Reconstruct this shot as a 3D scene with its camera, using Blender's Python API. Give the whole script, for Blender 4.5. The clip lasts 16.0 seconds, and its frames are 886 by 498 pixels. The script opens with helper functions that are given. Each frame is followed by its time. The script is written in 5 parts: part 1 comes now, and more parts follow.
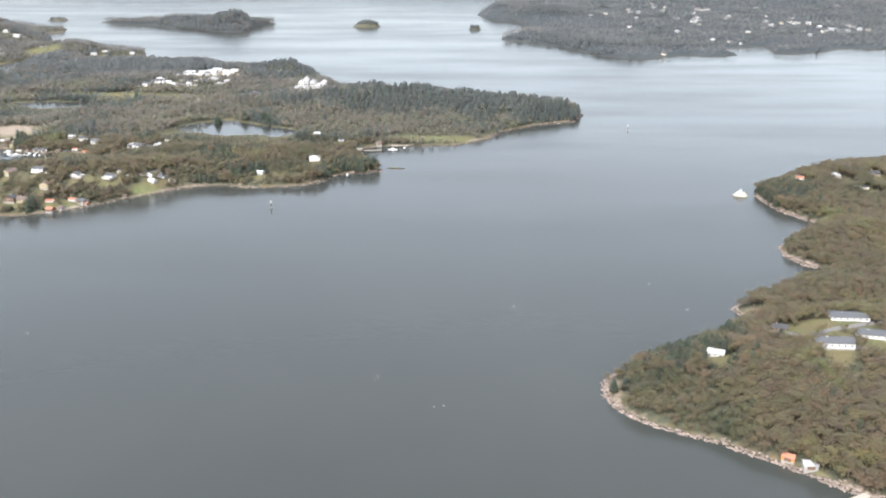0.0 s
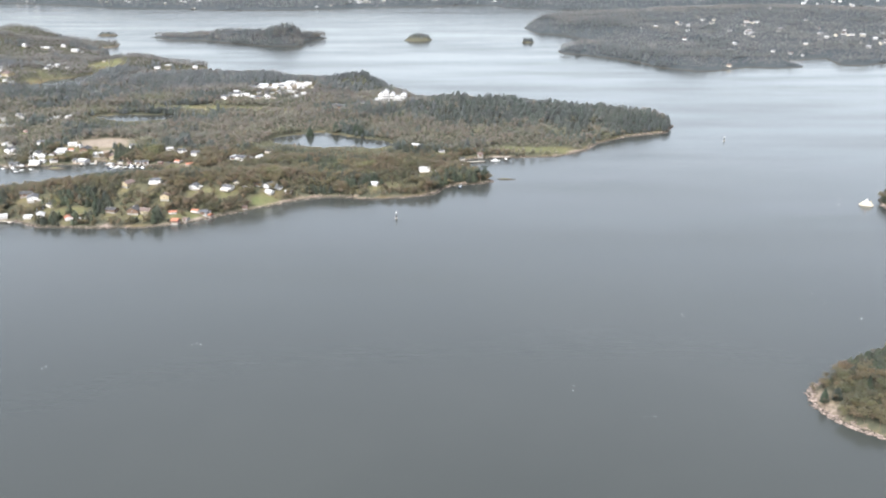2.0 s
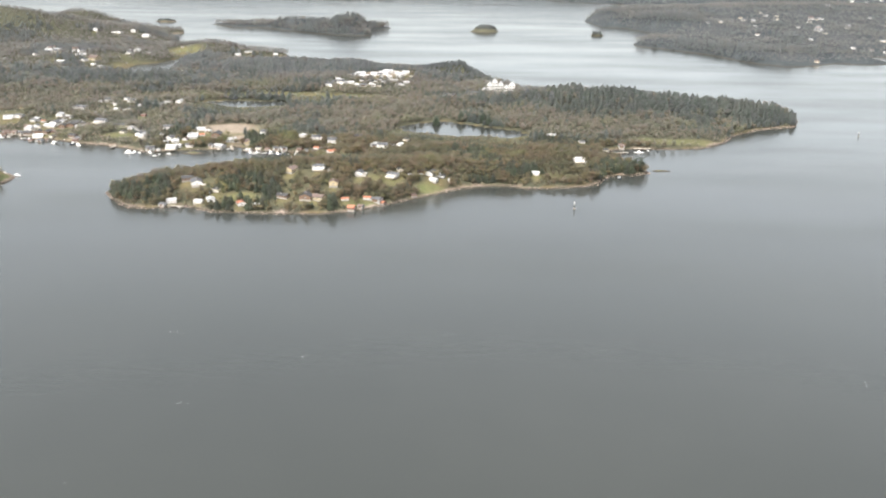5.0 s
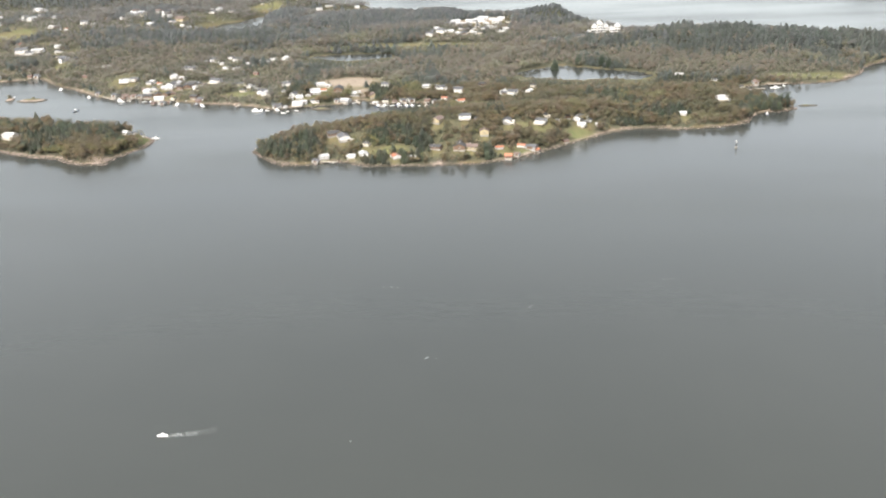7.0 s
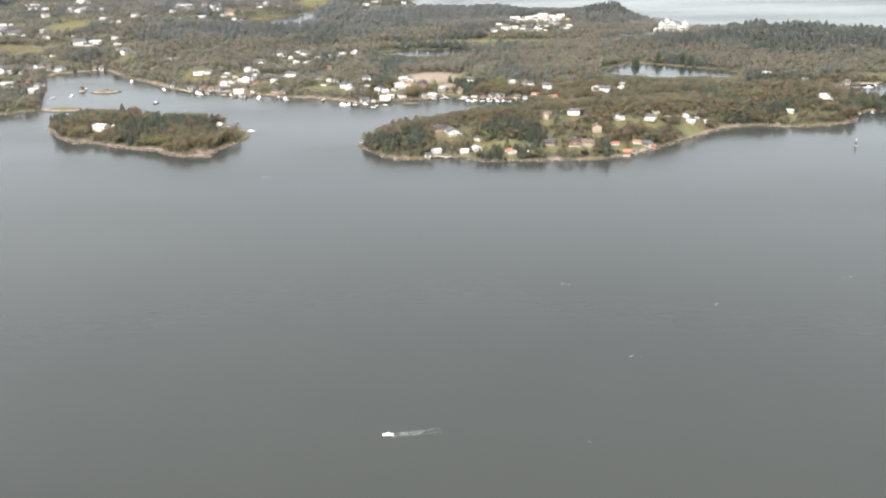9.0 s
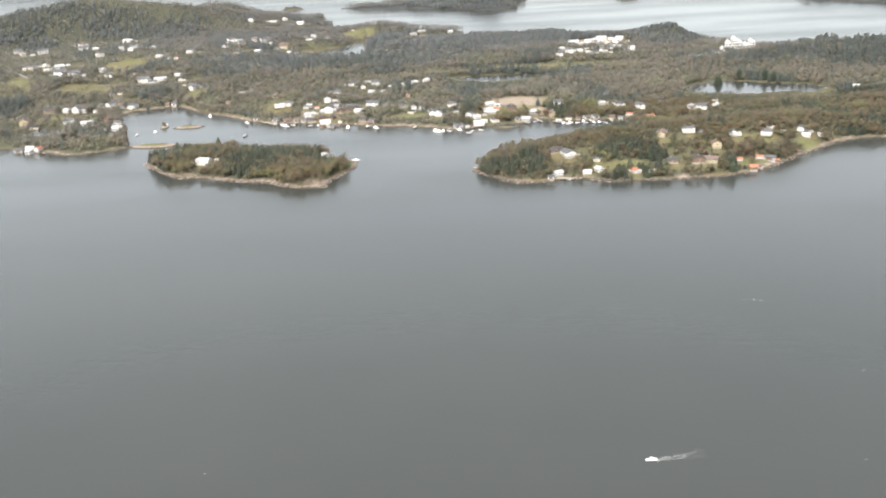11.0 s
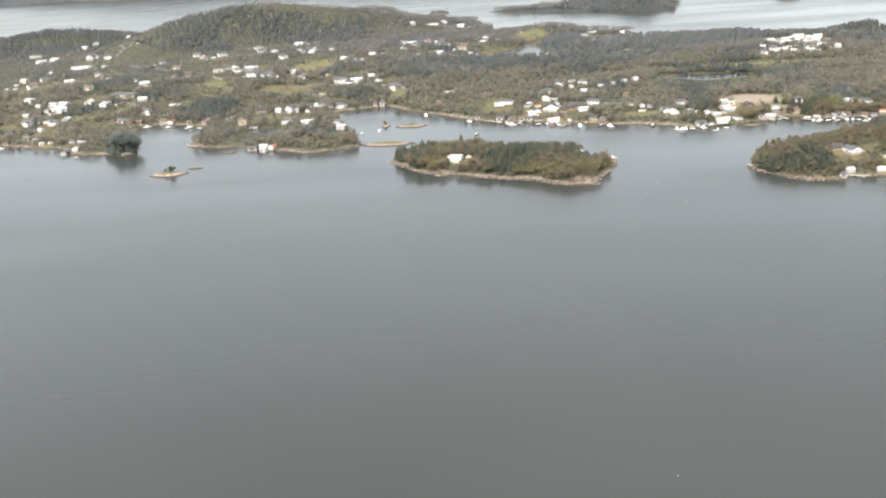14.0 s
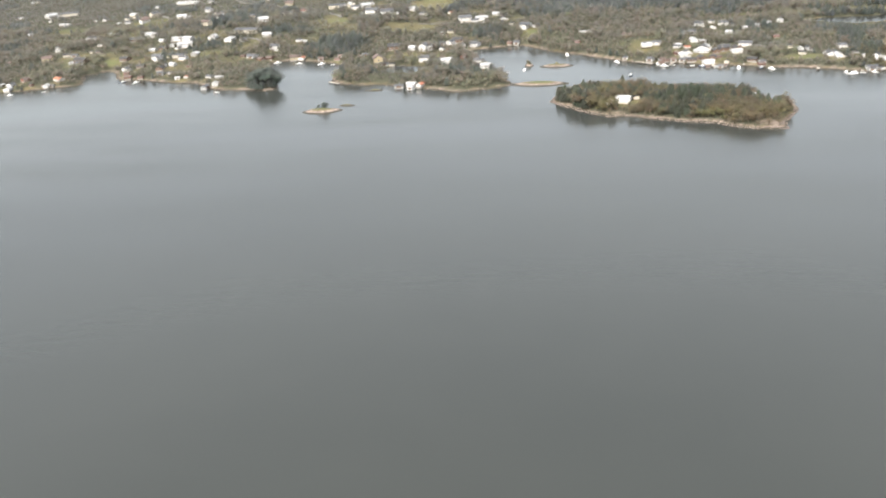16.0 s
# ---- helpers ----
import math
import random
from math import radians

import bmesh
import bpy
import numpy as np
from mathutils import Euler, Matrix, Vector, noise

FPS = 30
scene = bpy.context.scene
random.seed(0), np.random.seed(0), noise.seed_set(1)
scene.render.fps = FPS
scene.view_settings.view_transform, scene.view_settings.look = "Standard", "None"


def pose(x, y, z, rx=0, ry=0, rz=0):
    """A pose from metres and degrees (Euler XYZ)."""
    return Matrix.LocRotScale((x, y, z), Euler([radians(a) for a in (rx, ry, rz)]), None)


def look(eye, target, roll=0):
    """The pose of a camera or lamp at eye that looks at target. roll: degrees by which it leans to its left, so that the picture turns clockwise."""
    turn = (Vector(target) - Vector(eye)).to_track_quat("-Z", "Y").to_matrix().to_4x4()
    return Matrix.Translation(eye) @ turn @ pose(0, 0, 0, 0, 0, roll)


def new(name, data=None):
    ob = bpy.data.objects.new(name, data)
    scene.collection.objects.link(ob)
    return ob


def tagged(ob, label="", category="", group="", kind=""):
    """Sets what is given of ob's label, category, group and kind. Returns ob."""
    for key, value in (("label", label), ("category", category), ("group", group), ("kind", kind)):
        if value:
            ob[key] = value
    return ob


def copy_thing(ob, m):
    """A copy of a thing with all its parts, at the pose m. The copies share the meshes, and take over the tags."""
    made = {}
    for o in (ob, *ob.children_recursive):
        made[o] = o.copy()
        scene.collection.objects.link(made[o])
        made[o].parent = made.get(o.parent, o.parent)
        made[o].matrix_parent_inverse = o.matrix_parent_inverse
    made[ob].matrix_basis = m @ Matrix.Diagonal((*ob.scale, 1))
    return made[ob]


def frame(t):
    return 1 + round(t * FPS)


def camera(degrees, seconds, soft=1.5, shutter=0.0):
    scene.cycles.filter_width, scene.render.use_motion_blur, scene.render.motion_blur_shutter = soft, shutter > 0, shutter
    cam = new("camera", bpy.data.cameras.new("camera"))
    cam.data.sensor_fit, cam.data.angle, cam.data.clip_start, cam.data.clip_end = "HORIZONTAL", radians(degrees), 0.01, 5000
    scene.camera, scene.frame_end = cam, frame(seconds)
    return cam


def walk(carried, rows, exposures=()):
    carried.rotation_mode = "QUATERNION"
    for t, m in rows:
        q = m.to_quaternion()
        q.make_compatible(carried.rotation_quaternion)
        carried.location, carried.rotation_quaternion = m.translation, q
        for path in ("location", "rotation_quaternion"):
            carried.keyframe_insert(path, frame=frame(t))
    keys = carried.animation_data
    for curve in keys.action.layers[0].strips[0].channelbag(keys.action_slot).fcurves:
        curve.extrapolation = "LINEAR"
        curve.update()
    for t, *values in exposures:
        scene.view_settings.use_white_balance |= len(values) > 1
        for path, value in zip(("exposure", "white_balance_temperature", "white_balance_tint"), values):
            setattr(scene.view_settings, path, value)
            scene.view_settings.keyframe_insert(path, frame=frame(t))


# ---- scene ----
cam = camera(49.0, 16.0, soft=2.0)
# t, x, y, z, tilt, roll, yaw
PATH = [
    (0, 8.32, 4.83, 177.74, 70.855, -0.202, 3.010),
    (0.5, -10.76, 4.82, 176.70, 72.626, -0.736, 3.301),
    (1, -29.86, 4.95, 175.65, 71.997, -0.922, 3.494),
    (1.5, -48.98, 5.20, 174.59, 71.754, 0.046, 3.446),
    (2, -68.12, 5.58, 173.53, 71.758, -0.464, 3.364),
    (2.5, -87.27, 6.07, 172.46, 72.013, -0.978, 3.366),
    (3, -106.45, 6.65, 171.39, 71.999, -1.395, 3.389),
    (3.2, -114.12, 6.91, 170.96, 71.424, 1.136, 2.970),
    (3.9, -141.01, 7.93, 169.47, 71.429, 0.960, 2.964),
    (4.6, -167.94, 9.10, 168.00, 71.440, 0.632, 2.953),
    (5.3, -194.90, 10.39, 166.54, 71.445, 0.455, 2.948),
    (5.5, -202.60, 10.78, 166.13, 71.098, -0.248, 3.666),
    (6, -221.89, 11.78, 165.11, 67.932, -2.114, 4.558),
    (6.5, -241.20, 12.81, 164.10, 67.644, -2.834, 4.749),
    (7, -260.52, 13.87, 163.12, 68.666, -2.497, 5.019),
    (7.5, -279.86, 14.95, 162.16, 69.077, -2.959, 5.031),
    (8, -299.23, 16.04, 161.22, 68.866, -2.585, 4.893),
    (8.9, -334.12, 17.99, 159.61, 68.708, -1.782, 4.203),
    (9.6, -361.31, 19.47, 158.42, 68.503, -0.745, 3.312),
    (10.3, -388.53, 20.89, 157.30, 68.400, -0.221, 2.862),
    (10.5, -396.31, 21.28, 157.00, 69.621, -0.277, 3.262),
    (11, -415.78, 22.22, 156.26, 70.456, -3.466, 3.620),
    (11.5, -435.28, 23.11, 155.57, 71.480, -4.310, 3.933),
    (12, -454.79, 23.93, 154.92, 71.700, -4.257, 4.502),
    (12.5, -474.31, 24.67, 154.31, 72.126, -4.623, 5.301),
    (13, -493.86, 25.33, 153.76, 72.221, -3.882, 5.888),
    (13.5, -513.43, 25.90, 153.26, 72.094, -4.030, 7.251),
    (14, -533.01, 26.37, 152.82, 71.267, -4.436, 8.295),
    (14.5, -552.61, 26.72, 152.43, 69.802, -4.991, 9.648),
    (15, -572.24, 26.95, 152.10, 69.171, -4.030, 9.924),
    (15.5, -591.88, 27.05, 151.83, 68.920, -4.978, 10.610),
    (16, -611.54, 27.01, 151.63, 68.270, -4.097, 11.105),
]
EXPOSURE = [(0.0, 1.48, 6280, 10), (3.2, 1.48, 6280, 10), (5.5, 1.45, 6830, 9), (12.5, 1.45, 6780, 9), (16.0, 1.39, 6780, 9)]
walk(cam, [(t, pose(x, y, z) @ pose(0, 0, 0, 0, 0, yaw) @ pose(0, 0, 0, tilt) @ pose(0, 0, 0, 0, 0, roll)) for t, x, y, z, tilt, roll, yaw in PATH], EXPOSURE)

# ---- world, sun ----
world = bpy.data.worlds.new("overcast_sky")
scene.world = world
world.use_nodes = True
wn, wl = world.node_tree.nodes, world.node_tree.links
sky = wn.new("ShaderNodeTexSky")
sky.sky_type, sky.sun_disc = "NISHITA", False
sky.sun_elevation, sky.sun_rotation = radians(48), radians(200)
sky.air_density, sky.dust_density, sky.ozone_density = 1.0, 3.0, 1.0
grey = wn.new("ShaderNodeHueSaturation")
grey.inputs["Saturation"].default_value = 0.40
wl.new(sky.outputs[0], grey.inputs["Color"])
wl.new(grey.outputs[0], wn["Background"].inputs["Color"])
wn["Background"].inputs["Strength"].default_value = 0.15
sun_data = bpy.data.lights.new("sun", "SUN")
sun_data.energy, sun_data.angle, sun_data.color = 2.3, radians(30), (1.0, 0.95, 0.88)
sun = new("sun", sun_data)
sun.matrix_world = look((0, 0, 900), (math.sin(radians(20)), math.cos(radians(20)), 900 - math.tan(radians(48))))


# ---- materials ----
def material(name, rough=0.8, metal=0.0, spec=0.4):
    m = bpy.data.materials.new(name)
    m.use_nodes = True
    b = m.node_tree.nodes["Principled BSDF"]
    b.inputs["Roughness"].default_value, b.inputs["Metallic"].default_value = rough, metal
    b.inputs["Specular IOR Level"].default_value = spec
    return m, m.node_tree.nodes, m.node_tree.links, b


def noise_node(n, l, scale, detail=4.0, rough=0.6, source=None):
    t = n.new("ShaderNodeTexNoise")
    t.inputs["Scale"].default_value, t.inputs["Detail"].default_value, t.inputs["Roughness"].default_value = scale, detail, rough
    if source is None:
        g = n.new("ShaderNodeNewGeometry")
        source = g.outputs["Position"]
    l.new(source, t.inputs["Vector"])
    return t.outputs["Fac"]


def ramp(n, l, fac, stops):
    r = n.new("ShaderNodeValToRGB")
    e = r.color_ramp.elements
    while len(e) < len(stops):
        e.new(0.5)
    for s, (p, c) in zip(e, stops):
        s.position, s.color = p, (*c, 1) if len(c) == 3 else c
    l.new(fac, r.inputs[0])
    return r.outputs[0]


def mix(n, l, fac, a, b, kind="MIX"):
    m = n.new("ShaderNodeMix")
    m.data_type, m.blend_type = "RGBA", kind
    for sock, v in ((m.inputs["Factor"], fac), (m.inputs[6], a), (m.inputs[7], b)):
        if isinstance(v, (int, float)):
            sock.default_value = v
        elif isinstance(v, tuple):
            sock.default_value = (*v, 1)
        else:
            l.new(v, sock)
    return m.outputs[2]


def bump(n, l, height, strength, distance, b):
    k = n.new("ShaderNodeBump")
    k.inputs["Strength"].default_value, k.inputs["Distance"].default_value = strength, distance
    l.new(height, k.inputs["Height"])
    l.new(k.outputs[0], b.inputs["Normal"])


def plain(name, colour, rough=0.7, vary=0.18, scale=1.5, metal=0.0, spec=0.4):
    """A painted, stained or weathered surface: two scales of variation."""
    m, n, l, b = material(name, rough, metal, spec)
    tc = n.new("ShaderNodeTexCoord")
    f1 = noise_node(n, l, scale, 5, 0.65, tc.outputs["Object"])
    f2 = noise_node(n, l, scale * 9, 3, 0.6, tc.outputs["Object"])
    dark = tuple(c * (1 - vary) for c in colour)
    lite = tuple(min(1, c * (1 + vary * 0.6)) for c in colour)
    c = ramp(n, l, f1, [(0.3, dark), (0.7, lite)])
    c = mix(n, l, 0.25, c, ramp(n, l, f2, [(0.35, dark), (0.65, lite)]))
    info = n.new("ShaderNodeObjectInfo")
    c = mix(n, l, 0.35, c, ramp(n, l, info.outputs["Random"], [(0.0, dark), (1.0, lite)]))
    l.new(c, b.inputs["Base Color"])
    return m


def leafy(name, stops, rough=0.6, scale=0.075, sheen=0.12, spec=0.3, vary=0.18):
    """Foliage or twigs: tones that drift over the wood, tree by tree and leaf by leaf; sheen stands in for a pale veil
    of haze.
    """
    m, n, l, b = material(name, rough, 0, spec)
    b.inputs["Sheen Weight"].default_value, b.inputs["Sheen Roughness"].default_value = sheen, 0.5
    c = ramp(n, l, noise_node(n, l, scale * 0.25, 3, 0.7), stops)
    c = mix(n, l, 0.25, c, ramp(n, l, noise_node(n, l, scale * 3, 2, 0.6), stops))
    g = n.new("ShaderNodeNewGeometry")
    c2 = ramp(n, l, g.outputs["Random Per Island"], [(0, (1 - vary * 0.6,) * 3), (1, (1 + vary * 0.5,) * 3)])
    c = mix(n, l, 1.0, c, c2, "MULTIPLY")
    # each tree has a tone of its own: some greyer, some greener, some browner
    t = n.new("ShaderNodeAttribute")
    t.attribute_name = "tree_tone"
    lo, hi = 1 - vary, 1 + vary
    c = mix(n, l, 1.0, c, ramp(n, l, t.outputs["Fac"], [(0, (lo, lo, lo)), (0.3, (hi, 1.0, 0.9)), (0.6, (0.92, 1.02, 0.85)), (1, (hi, hi, 0.95))]), "MULTIPLY")
    l.new(c, b.inputs["Base Color"])
    # leaves lie along the crown's surface, so that a crown is lit as one soft form
    a = n.new("ShaderNodeAttribute")
    a.attribute_name = "crown_normal"
    l.new(a.outputs["Vector"], b.inputs["Normal"])
    thin, both = n.new("ShaderNodeBsdfTranslucent"), n.new("ShaderNodeMixShader")
    both.inputs["Fac"].default_value = 0.25
    l.new(c, thin.inputs["Color"])
    l.new(b.outputs[0], both.inputs[1])
    l.new(thin.outputs[0], both.inputs[2])
    l.new(both.outputs[0], n["Material Output"].inputs["Surface"])
    return m


BARE = leafy("spring_twigs", [(0.36, (0.064, 0.066, 0.043)), (0.42, (0.095, 0.088, 0.053)), (0.47, (0.119, 0.096, 0.064)), (0.52, (0.101, 0.081, 0.058)), (0.57, (0.134, 0.105, 0.065)), (0.63, (0.128, 0.128, 0.061))], vary=0.15)
DARK = leafy("conifer_needles", [(0.36, (0.031, 0.042, 0.033)), (0.5, (0.044, 0.055, 0.042)), (0.64, (0.064, 0.073, 0.052))])
# mid-distance woods: paler, greyer tones carry a lighter haze in the colour
MID_HAZE_BARE = leafy("mid_haze_twigs", [(0.36, (0.078, 0.083, 0.072)), (0.42, (0.108, 0.107, 0.085)), (0.47, (0.135, 0.120, 0.101)), (0.52, (0.120, 0.104, 0.094)), (0.57, (0.159, 0.135, 0.110)), (0.63, (0.135, 0.140, 0.094))], sheen=0.22, vary=0.12)
MID_HAZE_DARK = leafy("mid_haze_needles", [(0.36, (0.038, 0.050, 0.053)), (0.5, (0.053, 0.066, 0.066)), (0.64, (0.073, 0.084, 0.078))], sheen=0.24, vary=0.10)
# far woods: the blue-grey of distance haze is painted into the tree colours
FAR_HAZE_BARE = leafy("far_haze_twigs", [(0.38, (0.082, 0.085, 0.089)), (0.46, (0.118, 0.112, 0.114)), (0.53, (0.117, 0.106, 0.111)), (0.62, (0.139, 0.133, 0.131))], sheen=0.28, vary=0.09)
FAR_HAZE_DARK = leafy("far_haze_needles", [(0.36, (0.046, 0.059, 0.070)), (0.5, (0.064, 0.076, 0.090)), (0.64, (0.082, 0.095, 0.108))], sheen=0.30, vary=0.08)
BARK = plain("bark", (0.11, 0.085, 0.065), 0.9, 0.3, 4)


def water_material():
    m, n, l, b = material("sea_water", 0.16, 0, 0.62)
    b.inputs["IOR"].default_value = 1.33
    f = noise_node(n, l, 0.004, 4, 0.55)
    l.new(ramp(n, l, f, [(0.3, (0.033, 0.037, 0.034)), (0.7, (0.042, 0.046, 0.042))]), b.inputs["Base Color"])
    g = n.new("ShaderNodeNewGeometry")
    mp = n.new("ShaderNodeMapping")
    mp.inputs["Scale"].default_value, mp.inputs["Rotation"].default_value = (0.10, 0.30, 0.3), (0, 0, radians(12))
    l.new(g.outputs["Position"], mp.inputs["Vector"])
    w1 = noise_node(n, l, 1.0, 5, 0.62, mp.outputs[0])
    mp2 = n.new("ShaderNodeMapping")
    mp2.inputs["Scale"].default_value = (0.0035, 0.014, 0.01)
    l.new(g.outputs["Position"], mp2.inputs["Vector"])
    w2 = noise_node(n, l, 1.0, 4, 0.6, mp2.outputs[0])
    # wind lanes: rougher and calmer stretches
    r = n.new("ShaderNodeMapRange")
    r.inputs["From Min"].default_value, r.inputs["From Max"].default_value = 0.35, 0.68
    r.inputs["To Min"].default_value, r.inputs["To Max"].default_value = 0.14, 0.26
    l.new(w2, r.inputs["Value"])
    l.new(r.outputs[0], b.inputs["Roughness"])
    bump(n, l, w1, 0.09, 0.5, b)
    return m


WATER = water_material()


def land_material():
    m, n, l, b = material("heath_grass_rock", 0.92, 0, 0.25)
    g = n.new("ShaderNodeNewGeometry")
    big, fine = noise_node(n, l, 0.018, 6, 0.65), noise_node(n, l, 0.35, 5, 0.7)
    heath = ramp(n, l, big, [(0.28, (0.070, 0.062, 0.034)), (0.5, (0.120, 0.092, 0.048)), (0.7, (0.155, 0.112, 0.058))])
    heath = mix(n, l, 0.4, heath, ramp(n, l, fine, [(0.35, (0.050, 0.048, 0.030)), (0.65, (0.135, 0.112, 0.068))]))
    grass = ramp(n, l, fine, [(0.3, (0.078, 0.094, 0.040)), (0.7, (0.138, 0.150, 0.062))])
    grass = mix(n, l, 0.5, grass, ramp(n, l, noise_node(n, l, 0.03, 3, 0.6), [(0.4, (0.060, 0.098, 0.036)), (0.6, (0.135, 0.142, 0.066))]))
    at = n.new("ShaderNodeAttribute")
    at.attribute_name = "lawn"
    c = mix(n, l, at.outputs["Fac"], heath, grass)
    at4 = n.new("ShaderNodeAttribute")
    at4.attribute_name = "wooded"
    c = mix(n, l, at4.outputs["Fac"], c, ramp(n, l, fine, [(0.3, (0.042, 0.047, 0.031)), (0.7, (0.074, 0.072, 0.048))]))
    # far wooded slopes: blue-grey haze painted into the ground colour
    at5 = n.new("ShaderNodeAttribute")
    at5.attribute_name = "hazed_spruce"
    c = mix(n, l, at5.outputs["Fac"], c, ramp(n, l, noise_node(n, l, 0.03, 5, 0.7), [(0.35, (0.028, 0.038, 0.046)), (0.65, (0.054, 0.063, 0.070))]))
    rockn = noise_node(n, l, 0.5, 6, 0.75)
    rock = ramp(n, l, rockn, [(0.32, (0.075, 0.062, 0.055)), (0.47, (0.20, 0.16, 0.14)), (0.56, (0.31, 0.25, 0.215)), (0.7, (0.40, 0.335, 0.29))])
    at2 = n.new("ShaderNodeAttribute")
    at2.attribute_name = "rocky"
    c = mix(n, l, at2.outputs["Fac"], c, rock)
    at3 = n.new("ShaderNodeAttribute")
    at3.attribute_name = "gravel"
    c = mix(n, l, at3.outputs["Fac"], c, ramp(n, l, fine, [(0.3, (0.17, 0.140, 0.110)), (0.7, (0.27, 0.225, 0.180))]))
    # the tide's dark band of weed and wet rock
    xyz = n.new("ShaderNodeSeparateXYZ")
    l.new(g.outputs["Position"], xyz.inputs[0])
    tide = n.new("ShaderNodeMapRange")
    tide.inputs["From Min"].default_value, tide.inputs["From Max"].default_value = 0.45, 0.75
    tide.inputs["To Min"].default_value, tide.inputs["To Max"].default_value = 1, 0
    l.new(xyz.outputs["Z"], tide.inputs["Value"])
    c = mix(n, l, tide.outputs[0], c, (0.05, 0.045, 0.035))
    l.new(c, b.inputs["Base Color"])
    bump(n, l, fine, 0.8, 0.6, b)
    return m


LAND = land_material()

# ---- terrain: plan of the shores, in chart units ----
CHART = 0.64  # metres to a unit of the chart
SOUTH = [(-674, 943), (-654, 913), (-633, 891), (-611, 890), (-582, 902), (-550, 884), (-523, 882), (-491, 882), (-449, 885), (-418, 896), (-393, 917),
         (-367, 942), (-339, 967), (-317, 990), (-293, 1000), (-267, 1002), (-253, 993), (-224, 997), (-200, 1003), (-175, 1015), (-166, 1042), (-151, 1058),
         (-133, 1061), (-113, 1069), (-111, 1079), (-130, 1100), (-149, 1131), (-151, 1164), (-139, 1188), (-103, 1195), (-63, 1197), (-28, 1203), (4, 1238),
         (25, 1281), (65, 1323), (99, 1340), (125, 1352), (144, 1402)]
NORTH = [(130, 1448), (71, 1480), (-17, 1505), (-97, 1530), (-166, 1566), (-214, 1602), (-250, 1633), (-276, 1684), (-322, 1800), (-440, 1829), (-505, 1859),
         (-566, 1913), (-666, 1919), (-729, 1903), (-805, 1920), (-827, 1969), (-705, 2005), (-726, 2051), (-809, 2093), (-902, 2138), (-996, 2164),
         (-996, 2215), (-1044, 2316), (-1074, 2360), (-1041, 2384), (-1064, 2457), (-1108, 2496), (-1253, 2556), (-1396, 2549), (-1539, 2449), (-1684, 2440),
         (-1850, 2470), (-2060, 2490), (-2430, 2500), (-2900, 2480)]
WEST = [(-2900, 1060), (-2427, 1069), (-2129, 1089), (-1933, 1111), (-1798, 1134), (-1731, 1150), (-1703, 1155), (-1677, 1165), (-1644, 1177), (-1637, 1186), (-1663, 1241),
        (-1643, 1267), (-1624, 1252), (-1595, 1204), (-1561, 1199), (-1513, 1179), (-1475, 1172), (-1442, 1136), (-1417, 1127), (-1379, 1120), (-1363, 1113),
        (-1354, 1127), (-1361, 1150), (-1406, 1264), (-1414, 1294), (-1387, 1298), (-1352, 1284), (-1324, 1268), (-1302, 1244), (-1304, 1197), (-1296, 1156),
        (-1279, 1141), (-1248, 1131), (-1227, 1132), (-1192, 1112), (-1167, 1103), (-1133, 1081), (-1116, 1086), (-1092, 1095), (-1074, 1110), (-1078, 1131),
        (-1097, 1173), (-1115, 1226), (-1152, 1307)]
BAY = [(-1146, 1330), (-1124, 1336), (-1087, 1351), (-1055, 1313), (-1022, 1282), (-992, 1259), (-957, 1224), (-933, 1208), (-897, 1204), (-861, 1187),
       (-826, 1177), (-792, 1161), (-759, 1154), (-726, 1139), (-695, 1124), (-663, 1130), (-642, 1142), (-617, 1141), (-601, 1164), (-566, 1141), (-535, 1141),
       (-482, 1137), (-484, 1116), (-517, 1105), (-548, 1068), (-582, 1040), (-648, 1017), (-659, 995), (-667, 961)]
PROM = [(886, 319), (311, 361), (251, 400), (201, 437), (190, 446), (179, 457), (165, 468), (155, 475), (138, 488), (124, 495), (109, 502), (99, 510), (86, 526), (83, 536),
        (83, 555), (89, 565), (138, 602), (183, 637), (195, 657), (206, 668), (194, 669), (192, 680), (198, 688), (274, 745), (289, 765), (279, 770),
        (270, 779), (262, 798), (264, 820), (270, 831), (310, 878), (320, 894), (308, 906), (295, 929), (286, 964), (284, 989), (288, 1011), (340, 1059),
        (397, 1099), (463, 1133), (882, 1274)]
ISLAND = [(-1025, 1027), (-1012, 1008), (-987, 980), (-966, 960), (-949, 961), (-924, 949), (-894, 935), (-871, 930), (-853, 914), (-831, 906), (-810, 906),
          (-809, 931), (-802, 950), (-791, 975), (-794, 996), (-829, 1028), (-880, 1050), (-944, 1067), (-995, 1065), (-1022, 1048)]
FAR_ISLE = [(-1042, 2621), (-964, 2548), (-872, 2542), (-791, 2474), (-685, 2407), (-585, 2401), (-600, 2499), (-553, 2589), (-636, 2620), (-738, 2605), (-909, 2654)]
FAR_RIGHT = [(-35, 2850), (-9, 2691), (58, 2658), (113, 2544), (150, 2441), (95, 2469), (29, 2309), (28, 2256), (85, 2222), (166, 2131), (225, 2014), (284, 1955),
             (331, 1970), (397, 2025), (449, 2005), (511, 2027), (500, 2125), (591, 2158), (587, 2058), (627, 2039), (685, 2080), (764, 2140), (802, 2120),
             (1677, 2045), (1674, 3372), (672, 3375), (423, 3348), (308, 3289), (132, 3228), (20, 3145)]
FAR_SHORE = [(-3627, 4401), (-3110, 4468), (-2402, 4050), (-2022, 3911), (-1709, 3753), (-1536, 3616), (-1293, 3577), (-1082, 3515), (-823, 3517), (-670, 3565),
             (-393, 3684), (-121, 3706), (-96, 3582), (23, 3518), (214, 3436), (315, 3476), (672, 3579), (1674, 3636), (1672, 4783), (-3589, 4886)]
